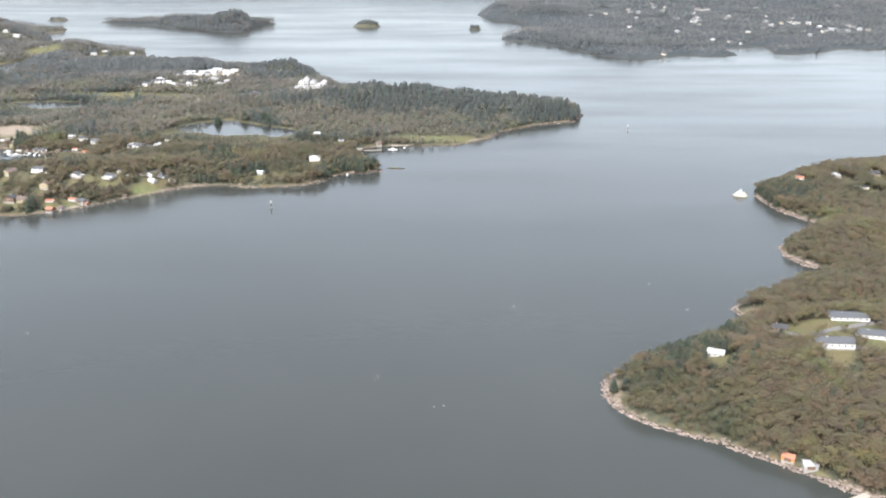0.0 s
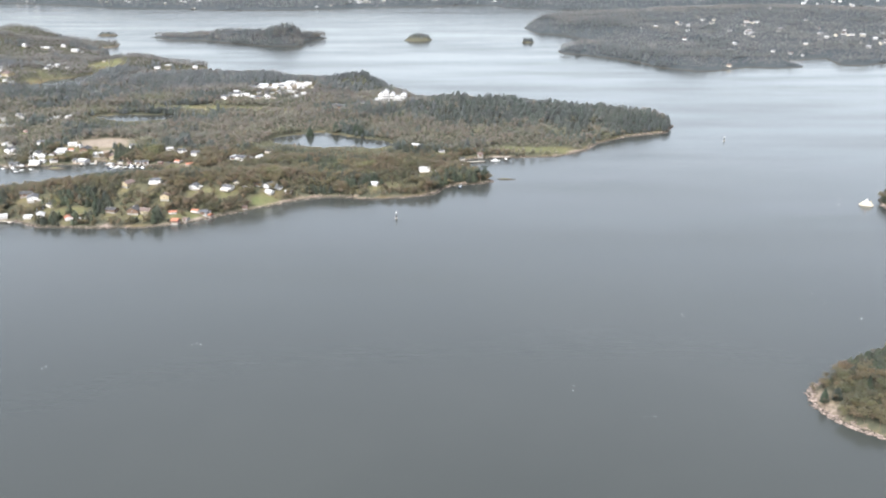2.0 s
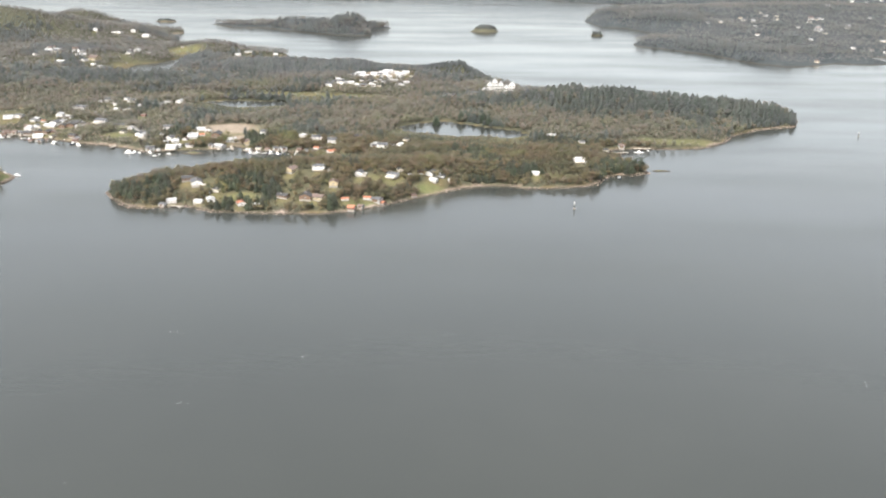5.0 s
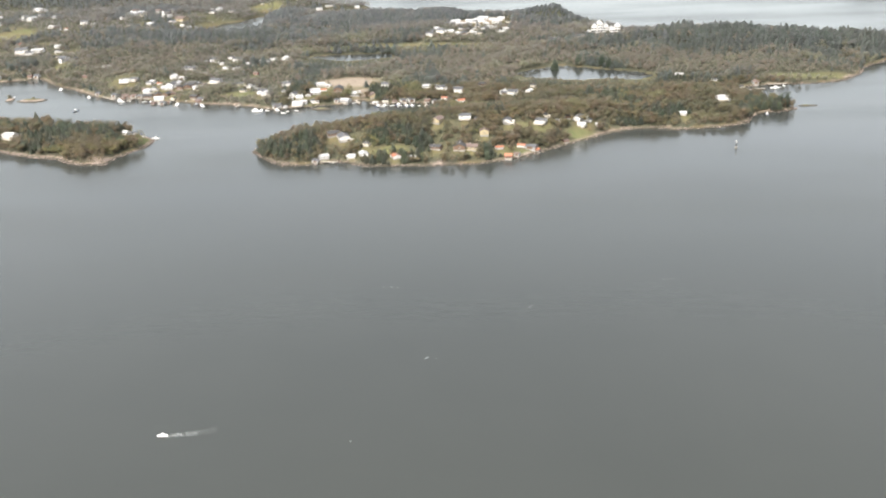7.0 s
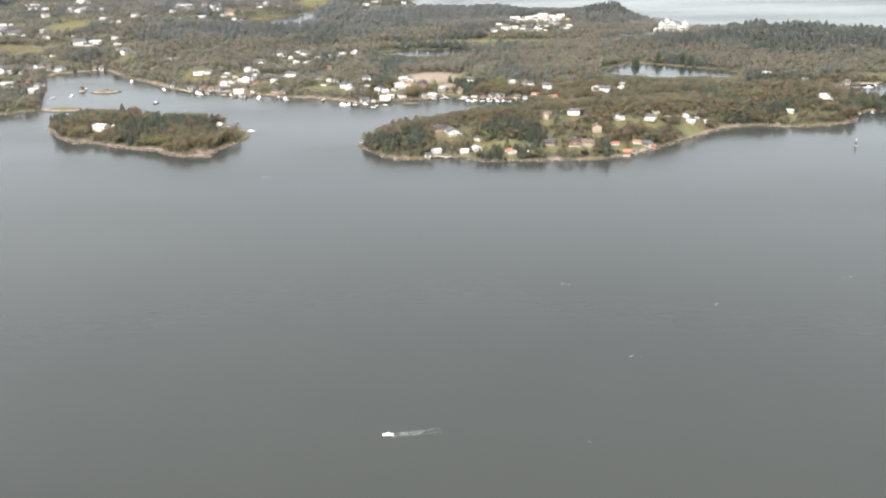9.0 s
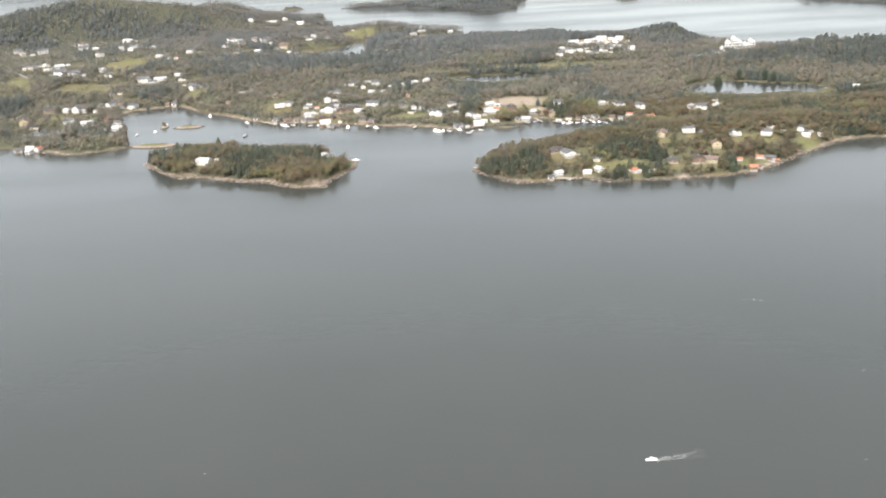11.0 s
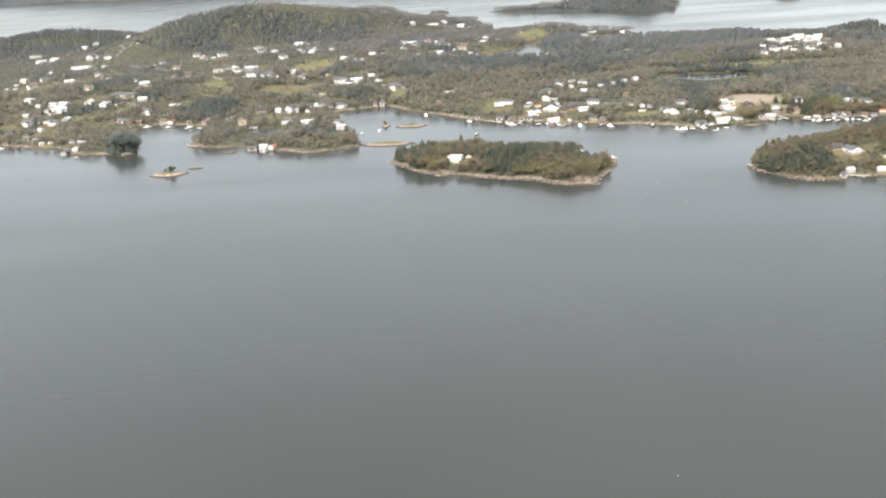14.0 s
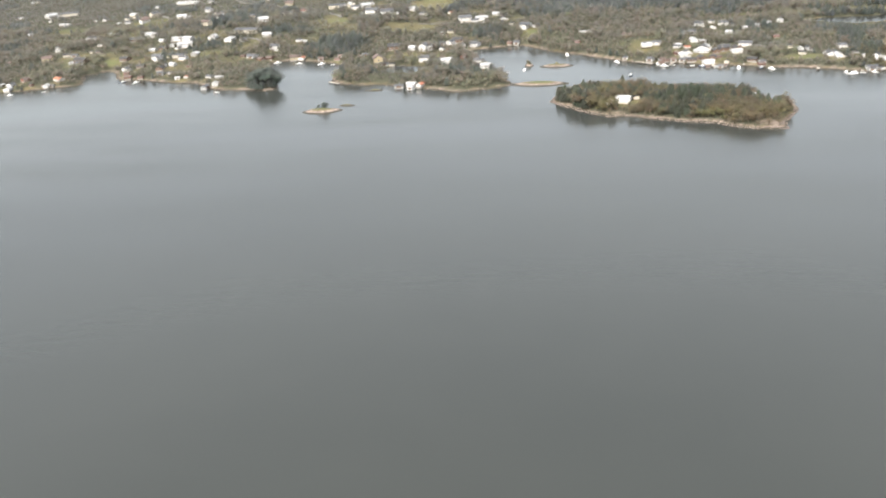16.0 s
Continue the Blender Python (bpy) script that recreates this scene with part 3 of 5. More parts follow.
def density(name, x, y, d):
    """How thickly trees stand, 0 to 1, and the conifers' zone."""
    clear = zone(x, y, CLEAR)
    con = zone(x, y, CONIFER) * (1 - clear)
    p = np.clip(1.1 + 1.2 * fbm(x, y, 70, 3, 61), 0.72, 1) * (1 - 0.93 * zone(x, y, OPEN) * (1 - con))
    p = p * (1 - 0.82 * fields(x, y)) * (1 - 0.9 * clear)
    p = np.maximum(p, con * 0.97)
    p = p * np.clip((near_house(x, y) - 6) / 5, 0, 1) * (d > 1.8 + 7 * np.maximum(0, fbm(x, y, 25, 2, 63) + 0.04))
    p = p * (1 - zone(x, y, [(*g, 1.0) for g in GRAVEL])) * (1 - zone(x, y, CRAGS))
    if name == "mainland":
        for lake in LAKES:
            for low, gap in ((0, 1), (10, 0.4), (20, 0.2)):
                p = p * (1 - gap) + p * gap * (inland(x, y + low, lake) < -2 + (low > 0) * 16 * fbm(x, y, 22, 2, 79))
    return p, con


# ---- water and land ----
def sheet(name, corners, z, mat, label):
    bm = bmesh.new()
    solid(bm, [(x, y, z) for x, y in corners], [tuple(range(len(corners)))])
    ob = part(name, bm, mat)
    if ob.data.polygons[0].normal.z < 0:
        ob.data.flip_normals()
    return tagged(ob, label, "water", kind="structure")


sheet("water", [(-9000, -9000), (9000, -9000), (9000, 12000), (-9000, 12000)], 0, WATER, "calm grey sea water with faint wind ripples")
for lake, level in zip(LAKES, LAKE_LEVEL):
    cx, cy = sum(p[0] for p in lake) / len(lake), sum(p[1] for p in lake) / len(lake)
    sheet("water", [(CHART * (cx + (p[0] - cx) * 1.12), CHART * (cy + (p[1] - cy) * 1.2)) for p in lake], CHART * (level - 0.5), WATER, "still pale pond among brown heath and trees")


def land(name, obname, x0, y0, x1, y1, cell, label):
    xs, ys = np.arange(x0, x1 + cell, cell), np.arange(y0, y1 + cell, cell)
    X, Y = np.meshgrid(xs, ys)
    z, d = chart_height(name, X, Y)
    nx, ny = len(xs), len(ys)
    idx = np.arange(nx * ny).reshape(ny, nx)
    quads = np.stack([idx[:-1, :-1], idx[:-1, 1:], idx[1:, 1:], idx[1:, :-1]], -1).reshape(-1, 4)
    dd = d.ravel()
    quads = quads[(dd[quads] > -2.2 * cell - 3).any(1)]
    used, inv = np.unique(quads, return_inverse=True)
    quads = inv.reshape(-1, 4)
    v = np.stack([X.ravel(), Y.ravel(), z.ravel()], -1)[used]
    xx, yy = v[:, 0], v[:, 1]
    yard = np.clip((17 - near_house(xx, yy)) / 10, 0, 1)
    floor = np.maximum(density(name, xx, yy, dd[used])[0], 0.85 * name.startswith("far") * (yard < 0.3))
    lawn = np.clip(np.maximum(np.maximum(yard * 0.45, fields(xx, yy) * 0.6), zone(xx, yy, OPEN) * 0.95) + 0.9 * fbm(xx, yy, 60, 3, 41), 0, 1) * (0.4 if name.startswith("far") else 1)
    lawn = np.clip(lawn * (0.55 + 1.4 * fbm(xx, yy, 16, 3, 44)), 0, 1)
    gz, dn = v[:, 2], dd[used]
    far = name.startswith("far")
    rocky = (0.12 if far else 1.0) * np.clip((2.4 + 14 * fbm(xx, yy, 34, 4, 47) - dn) / 2.0, 0, 1) * np.clip(0.75 + 1.2 * fbm(xx, yy, 9, 2, 49), 0, 1)
    bare = np.clip((fbm(xx, yy, 20, 3, 51) - 0.16) * 9, 0, 1) * np.clip((gz - 55) / 25, 0, 0 if far else 0.3)
    grav = zone(xx, yy, [(*g, 1.0) for g in GRAVEL])
    me = raw_mesh(obname, v * CHART, quads, [LAND], None, [("lawn", lawn), ("rocky", np.maximum(np.maximum(rocky, bare), zone(xx, yy, CRAGS) * np.clip(0.6 + 1.6 * fbm(xx, yy, 12, 3, 53), 0, 1))), ("gravel", grav), ("wooded", np.clip(floor * 1.6 - 0.2, 0, 1)), ("hazed_spruce", np.full(len(xx), 0.9 * far))])
    me.polygons.foreach_set("use_smooth", np.ones(len(quads), bool))
    return tagged(new(obname, me), label, "land", kind="structure")


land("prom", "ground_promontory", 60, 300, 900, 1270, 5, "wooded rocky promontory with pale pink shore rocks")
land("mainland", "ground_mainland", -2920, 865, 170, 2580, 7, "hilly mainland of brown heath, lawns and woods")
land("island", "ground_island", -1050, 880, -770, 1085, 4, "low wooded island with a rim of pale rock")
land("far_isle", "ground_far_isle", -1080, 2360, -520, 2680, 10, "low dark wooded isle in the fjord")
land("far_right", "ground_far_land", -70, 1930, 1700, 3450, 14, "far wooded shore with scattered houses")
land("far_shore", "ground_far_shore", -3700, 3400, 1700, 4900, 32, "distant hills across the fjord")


def islet(cx, cy, rx, ry, h, seed, label, name="ground_islet", bare=1.0):
    xs = np.linspace(-1.5, 1.5, 34)
    X, Y = np.meshgrid(xs, xs)
    wx, wy = cx + X * rx, cy + Y * ry
    r = np.sqrt(X * X + Y * Y) + 0.55 * fbm(wx, wy, (rx + ry) * 0.6, 3, seed)
    z = np.where(r < 1, h * (1 - r * r) + 0.5 * (1 - r), (1 - r) * 4) + 0.5 * fbm(wx, wy, 5, 2, seed + 3) * (r < 0.95)
    idx = np.arange(34 * 34).reshape(34, 34)
    q = np.stack([idx[:-1, :-1], idx[:-1, 1:], idx[1:, 1:], idx[1:, :-1]], -1).reshape(-1, 4)
    v = np.stack([wx.ravel(), wy.ravel(), np.maximum(z, -2).ravel()], -1)
    rr = r.ravel()
    me = raw_mesh(name, v * CHART, q, [LAND], None, [("lawn", np.clip(0.7 - rr, 0, 1)), ("rocky", bare * np.clip((rr - 0.35) * 3, 0, 1)), ("gravel", rr * 0), ("wooded", rr * 0 + 1 - bare), ("hazed_spruce", rr * 0)])
    me.polygons.foreach_set("use_smooth", np.ones(len(q), bool))
    return tagged(new(name, me), label, "islet", kind="structure")


islet(-192, 354, 62, 22, 8, 37, "wooded rocky islet close under the flight path", bare=0.4)
islet(-1265, 1012, 21, 10, 2.6, 3, "small bare rock islet with one pine")
islet(-1244, 1035, 10, 3.5, 1.0, 5, "flat bare skerry of pale rock")
islet(-1043, 1113, 30, 11, 2.0, 8, "low grassy skerry with a rim of pale rock")
islet(-1030, 1208, 20, 9, 2.0, 11, "low grassy skerry in the cove")
islet(-1064, 1216, 6, 9, 2.5, 13, "small wooded skerry in the cove")
islet(-1231, 1104, 11, 4, 0.9, 17, "flat rock spit")
islet(-312, 2533, 36, 28, 13, 21, "round wooded islet far out in the fjord", bare=0.05)
islet(-35, 2478, 17, 13, 5, 23, "tiny dark islet", bare=0.05)
islet(-1177, 2665, 32, 9, 4, 27, "flat far skerry", bare=0.25)
islet(-98, 1085, 12, 2.5, 0.8, 31, "thin rock reef off the point")
islet(-640, 1123, 14, 6, 1.0, 33, "flat stone pier head in the harbour")


# ---- woods ----
def tri_at(c, size, rng):
    """Triangles about the centres c that lie along the crown's surface, each a little askew."""
    n = len(c)
    out = c - (0, 0, 0.42)
    out = out / np.linalg.norm(out, axis=1, keepdims=True) + (0, 0, 0.35) + rng.normal(0, 0.38, (n, 3))
    a = np.cross(out, rng.normal(size=(n, 3)))
    b = np.cross(out, a)
    a /= np.linalg.norm(a, axis=1, keepdims=True)
    b -= a * (a * b).sum(1, keepdims=True)
    b /= np.linalg.norm(b, axis=1, keepdims=True)
    s = size * rng.uniform(0.7, 1.3, (n, 1))
    return np.stack([c - a * s * 0.55, c + a * s * 0.5 + b * s * 0.28, c + b * s * 0.75 - a * s * 0.1], 1)


def trunk_tris(p, q, r0, r1, n=4):
    p, q = np.array(p, float), np.array(q, float)
    t = []
    for i in range(n):
        a, b = 2 * math.pi * i / n, 2 * math.pi * (i + 1) / n
        u, v = np.array((math.cos(a), math.sin(a), 0)), np.array((math.cos(b), math.sin(b), 0))
        t += [(p + u * r0, p + v * r0, q + v * r1), (p + u * r0, q + v * r1, q + u * r1)]
    return np.array(t)


def tree_shape(kind, leaves, seed):
    """Trees one metre high: bark triangles and leaf triangles."""
    rng = np.random.default_rng(seed)
    if kind == "conifer":
        bark = trunk_tris((0, 0, -0.05), (0, 0, 0.9), 0.018, 0.003, 3)
        h = 0.10 + 0.88 * (1 - np.sqrt(rng.uniform(0, 1, leaves)))
        a = rng.uniform(0, 2 * math.pi, leaves)
        r = np.sqrt(1 - h) * 0.33 * rng.uniform(0.5, 1.05, leaves) + 0.01
        out = np.stack([np.cos(a), np.sin(a), np.zeros(leaves)], 1)
        side = np.stack([-np.sin(a), np.cos(a), np.zeros(leaves)], 1)
        top = np.stack([np.zeros(leaves), np.zeros(leaves), h + 0.10], 1)
        tip = out * r[:, None] + np.stack([h * 0, h * 0, h - 0.03], 1)
        w = (0.05 + r * 0.55)[:, None]
        return bark, np.stack([top, tip - side * w, tip + side * w], 1)
    if kind == "pine":
        bark = [trunk_tris((0, 0, -0.05), (0.03, 0.01, 0.75), 0.03, 0.012, 4)]
        centres = []
        for i in range(9):
            a, rr, h = rng.uniform(0, 6.28), rng.uniform(0.05, 0.24), rng.uniform(0.48, 0.93)
            c = np.array((math.cos(a) * rr, math.sin(a) * rr, h))
            bark.append(trunk_tris((0.02, 0, h - 0.12), c, 0.010, 0.004, 3))
            centres.append(c + rng.normal(0, 1, (leaves // 9, 3)) * (0.065, 0.065, 0.035))
        return np.concatenate(bark), tri_at(np.concatenate(centres), 0.12, rng)
    bark = [trunk_tris((0, 0, -0.05), (0.02, 0, 0.55), 0.022, 0.012, 3)]
    centres, k = [], 7
    for i in range(k):
        a, rr, h = 6.28 * i / k + rng.uniform(-0.4, 0.4), rng.uniform(0.08, 0.27), rng.uniform(0.38, 0.86)
        c = np.array((math.cos(a) * rr, math.sin(a) * rr, h))
        bark.append(trunk_tris((0.01, 0, h * 0.55), c, 0.010, 0.003, 3)[:4])
        centres.append(c + rng.normal(0, 1, (max(2, leaves // k), 3)) * (0.095, 0.095, 0.075))
    return np.concatenate(bark), tri_at(np.concatenate(centres), 0.15 if leaves < 120 else 0.105, rng)


def crown_normals(tris, kind):
    """Normals that point out of the crown's middle, a little ruffled leaf by leaf."""
    n = tris - np.array((0, 0, 0.42 if kind == "conifer" else 0.5))
    if kind == "conifer":
        n = n * (1, 1, 0.25) + (0, 0, 0.06)
    n = 0.42 * n / np.linalg.norm(n, axis=2, keepdims=True) + (0, 0, 0.75)
    rough = np.random.default_rng(len(tris)).normal(0, 0.09, (len(tris), 1, 3))
    n = n + rough
    return n / np.linalg.norm(n, axis=2, keepdims=True)


def wood(obname, spots, kind, leaves, leaf_mat, label, seed, bark_too=True):
    """Many trees in one mesh. spots: x, y, z, height."""
    if not len(spots):
        return None
    rng = np.random.default_rng(seed)
    chunks, idx, norms, tones = [], [], [], []
    shapes = [tree_shape(kind, leaves, seed * 31 + i) for i in range(7)]
    pick = rng.integers(0, len(shapes), len(spots))
    for i, (bark, leaf) in enumerate(shapes):
        s = spots[pick == i]
        tris = np.concatenate([bark, leaf]) if bark_too else leaf
        a = rng.uniform(0, 6.28, len(s))
        ca, sa = np.cos(a)[:, None, None], np.sin(a)[:, None, None]
        wide = (s[:, 3] * rng.uniform(0.85, 1.25, len(s)))[:, None, None]
        x = (tris[None, :, :, 0] * ca - tris[None, :, :, 1] * sa) * wide + s[:, 0][:, None, None]
        y = (tris[None, :, :, 0] * sa + tris[None, :, :, 1] * ca) * wide + s[:, 1][:, None, None]
        z = tris[None, :, :, 2] * s[:, 3][:, None, None] + s[:, 2][:, None, None]
        chunks.append(np.stack([x, y, z], -1).reshape(-1, 3))
        nn = crown_normals(tris, kind)[None]
        norms.append(np.stack([nn[..., 0] * ca - nn[..., 1] * sa, nn[..., 0] * sa + nn[..., 1] * ca, nn[..., 2] + 0 * ca], -1).reshape(-1, 3))
        m = np.zeros(len(tris), np.int32)
        if bark_too:
            m[:len(bark)] = 1
        idx.append(np.tile(m, len(s)))
        tones.append(np.repeat(rng.uniform(0, 1, len(s)), 3 * len(tris)))
    v = np.concatenate(chunks)
    me = raw_mesh(obname, v, np.arange(len(v)).reshape(-1, 3), [leaf_mat, BARK], np.concatenate(idx), [("crown_normal", np.concatenate(norms)), ("tree_tone", np.concatenate(tones))])
    return tagged(new(obname, me), label, "trees", kind="stuff")


FAR, MID = (FAR_HAZE_BARE, FAR_HAZE_DARK), (MID_HAZE_BARE, MID_HAZE_DARK)


def scatter(name, x0, y0, x1, y1, step, seed, cover=1.0, low=6.0, high=11.0):
    """Spots for trees on one piece of land, thinned by noise, yards and open ground. Returns broadleaf and conifer spots."""
    rng = np.random.default_rng(seed)
    X, Y = np.meshgrid(np.arange(x0, x1, step), np.arange(y0, y1, step))
    x, y = (X + rng.uniform(-0.5, 0.5, X.shape) * step).ravel(), (Y + rng.uniform(-0.5, 0.5, X.shape) * step).ravel()
    z, d = chart_height(name, x, y)
    p, con = density(name, x, y, d)
    p = p * cover
    keep = rng.uniform(0, 1, len(x)) < p
    h = rng.uniform(low, high, len(x)) * (0.8 + 0.9 * (fbm(x, y, 45, 2, 67) + 0.25)) * (1 + 0.3 * con) * (1 - 0.45 * zone(x, y, [(-352, 1732, 90, 60, 1.0)]))
    h = h * (1 - 0.5 * fields(x, y) * (1 - con))
    # scrub instead of tall trees in front of houses and ponds
    h = np.where(near_house(x, y + 12) < 11, h * 0.45, h)
    if name == "mainland":
        for lake in LAKES:
            near, far = (np.any([inland(x, y + low, lake) > -2 for low in lows], axis=0) for lows in ((0, 10, 22), (34, 46, 58, 70)))
            h = h * np.where(near, 0.34, np.where(far, 0.55, 1))
    share = np.clip(con + np.clip((fbm(x, y, 75, 3, 71) - 0.13) * 14, 0, 0.45 if name == "prom" else 0.85), 0.02, 0.98)
    is_con = rng.uniform(0, 1, len(x)) < share
    s = np.stack([x, y, z, h], -1) * CHART
    return s[keep & ~is_con], s[keep & is_con]


def plant(name, box4, step, seed, leaves, label, mats=(BARE, DARK), **kw):
    broad, con = scatter(name, *box4, step, seed, **kw)
    rng = np.random.default_rng(seed + 5)
    for k, (spots, kind, title) in enumerate(((broad, "broad", "olive-brown leafing spring trees on "), (con, "conifer", "dark green conifers on "))):
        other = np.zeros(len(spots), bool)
        if mats is MID:  # the haze-greyed far colours take over little by little up the country
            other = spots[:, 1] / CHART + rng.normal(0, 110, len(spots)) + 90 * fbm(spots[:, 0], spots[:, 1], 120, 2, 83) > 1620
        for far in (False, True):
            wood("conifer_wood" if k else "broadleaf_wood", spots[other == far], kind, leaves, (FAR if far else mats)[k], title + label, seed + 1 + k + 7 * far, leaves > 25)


plant("prom", (70, 390, 480, 1150), 4.1, 100, 196, "the near promontory", low=6.5, high=10.5)
plant("island", (-1030, 895, -785, 1070), 4.3, 110, 140, "the rocky island", low=5, high=13)
plant("mainland", (-690, 880, -70, 1200), 4.9, 120, 112, "the peninsula", low=5, high=10)
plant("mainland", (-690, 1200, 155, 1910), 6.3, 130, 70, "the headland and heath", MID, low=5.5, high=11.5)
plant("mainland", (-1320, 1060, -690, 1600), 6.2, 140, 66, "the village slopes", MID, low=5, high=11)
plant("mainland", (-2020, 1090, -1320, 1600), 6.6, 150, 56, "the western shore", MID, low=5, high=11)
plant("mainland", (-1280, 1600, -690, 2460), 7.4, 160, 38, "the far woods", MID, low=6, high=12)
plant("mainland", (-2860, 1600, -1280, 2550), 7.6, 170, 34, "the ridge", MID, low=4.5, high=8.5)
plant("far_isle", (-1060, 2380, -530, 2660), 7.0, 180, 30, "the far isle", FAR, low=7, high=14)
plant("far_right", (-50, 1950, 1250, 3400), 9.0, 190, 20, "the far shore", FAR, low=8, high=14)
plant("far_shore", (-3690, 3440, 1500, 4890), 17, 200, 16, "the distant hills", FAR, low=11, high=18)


# ---- paints and stuffs of the things ----
WHITE = plain("weathered_white_paint", (0.50, 0.498, 0.488), 0.7, 0.28, 0.8)
CREAM = plain("cream_paint", (0.47, 0.435, 0.36), 0.7, 0.2, 0.8)
OCHRE = plain("ochre_paint", (0.34, 0.285, 0.185), 0.65, 0.15, 0.8)
RED = plain("falu_red_boards", (0.17, 0.075, 0.058), 0.8, 0.22, 1.2)
GREY = plain("grey_boards", (0.30, 0.30, 0.295), 0.8, 0.2, 1.2)
BROWN = plain("brown_stain", (0.13, 0.085, 0.06), 0.8, 0.2, 1.2)
SLATE = plain("dark_slate_roof", (0.085, 0.088, 0.095), 0.7, 0.25, 1.0)
FELT = plain("black_felt_roof", (0.05, 0.05, 0.052), 0.8, 0.25, 1.0)
PALE_ROOF = plain("pale_metal_roof", (0.38, 0.385, 0.39), 0.5, 0.2, 0.7)
TILE = plain("orange_clay_tiles", (0.31, 0.135, 0.085), 0.75, 0.2, 1.5)
BROWN_TILE = plain("brown_clay_tiles", (0.12, 0.090, 0.080), 0.75, 0.2, 1.5)
STONE = plain("grey_stone", (0.25, 0.235, 0.215), 0.9, 0.25, 1.5)
GLASS = plain("window_glass", (0.035, 0.04, 0.048), 0.08, 0.2, 1.0, 0, 0.6)
DECK = plain("weathered_planks", (0.34, 0.31, 0.27), 0.85, 0.25, 1.2)
PILE = plain("tarred_timber", (0.07, 0.055, 0.045), 0.85, 0.25, 2)
ORANGE = plain("orange_boards", (0.50, 0.19, 0.06), 0.7, 0.15, 1.0)
ASPHALT = plain("worn_asphalt", (0.16, 0.155, 0.15), 0.9, 0.15, 0.4)
GELCOAT = plain("white_gelcoat", (0.80, 0.80, 0.79), 0.25, 0.05, 1.0)
NAVY = plain("navy_hull", (0.03, 0.05, 0.10), 0.3, 0.15, 1.0)
FOAM = plain("sea_foam", (0.26, 0.275, 0.28), 0.9, 0.15, 3.0)
ROCK, rn, rl, rb = material("pink_gneiss", 0.9, 0, 0.25)
rg = rn.new("ShaderNodeNewGeometry")
tone = ramp(rn, rl, rg.outputs["Random Per Island"], [(0.0, (0.075, 0.062, 0.055)), (0.5, (0.19, 0.15, 0.13)), (1.0, (0.34, 0.28, 0.24))])
rl.new(mix(rn, rl, 0.6, tone, ramp(rn, rl, noise_node(rn, rl, 1.4, 5, 0.7), [(0.35, (0.08, 0.066, 0.058)), (0.65, (0.32, 0.26, 0.225))])), rb.inputs["Base Color"])
BLACK = plain("black_paint", (0.03, 0.03, 0.03), 0.6, 0.2, 2.0)
LANDS = {n: (min(p[0] for p in s) - 9, min(p[1] for p in s) - 9, max(p[0] for p in s) + 9, max(p[1] for p in s) + 9) for n, s in SHORES.items()}


def ground_at(x, y):
    """The ground's height in metres at a place of the chart."""
    a, b = np.array([float(x)]), np.array([float(y)])
    return CHART * max([0.3] + [float(chart_height(n, a, b)[0][0]) for n, (x0, y0, x1, y1) in LANDS.items() if x0 < x < x1 and y0 < y < y1])


# ---- houses ----
def gable(bm, w, d, h, rise, z0=0.0):
    """A house's body with its two gables; the ridge runs along x."""
    x, y = w / 2, d / 2
    solid(bm, [(-x, -y, z0), (x, -y, z0), (x, y, z0), (-x, y, z0), (-x, -y, h), (x, -y, h), (x, y, h), (-x, y, h), (-x, 0, h + rise), (x, 0, h + rise)],
          [(0, 3, 2, 1), (0, 1, 5, 4), (2, 3, 7, 6), (0, 4, 8, 7, 3), (1, 2, 6, 9, 5), (4, 5, 9, 8), (6, 7, 8, 9)])


def gable_roof(bm, w, d, h, rise, over=0.35, thick=0.16):
    """Two slabs that meet at the ridge, with eaves and verges."""
    x, y = w / 2 + over * 0.8, d / 2 + over
    drop = rise * over / (d / 2)
    pts = []
    for sx in (-x, x):
        pts += [(sx, -y, h - drop + 0.03), (sx, 0, h + rise + 0.03), (sx, y, h - drop + 0.03), (sx, y, h - drop + thick), (sx, 0, h + rise + thick + 0.03), (sx, -y, h - drop + thick)]
    solid(bm, pts, [(0, 1, 4, 5), (1, 2, 3, 4), (11, 10, 7, 6), (10, 9, 8, 7), (0, 6, 7, 1), (1, 7, 8, 2), (5, 4, 10, 11), (4, 3, 9, 10), (0, 5, 11, 6), (2, 8, 9, 3)])


PANES = {}


def window(parent, x, y, z, rz, w=0.75, h=0.85, mat=WHITE):
    """A framed window with its pane, on a wall that faces -y before it is turned by rz."""
    key = (w, h, mat.name)
    if key not in PANES:
        bm = bmesh.new()
        t = 0.09
        for a, b, c, e in ((-w / 2 - t, -t, w / 2 + t, 0), (-w / 2 - t, h, w / 2 + t, h + t), (-w / 2 - t, 0, -w / 2, h), (w / 2, 0, w / 2 + t, h)):
            box(bm, a, -0.06, b, c, 0.02, e)
        fr = part("window_frame", bm, mat)
        bm = bmesh.new()
        box(bm, -w / 2, -0.02, 0, w / 2, 0.015, h)
        pn = part("pane", bm, GLASS)
        PANES[key] = (fr.data, pn.data)
        bpy.data.objects.remove(fr)
        bpy.data.objects.remove(pn)
    fr = new("window_frame", PANES[key][0])
    fr.parent, fr.matrix_basis = parent, pose(x, y, z, 0, 0, rz)
    pn = new("pane", PANES[key][1])
    pn.parent = fr
    return fr


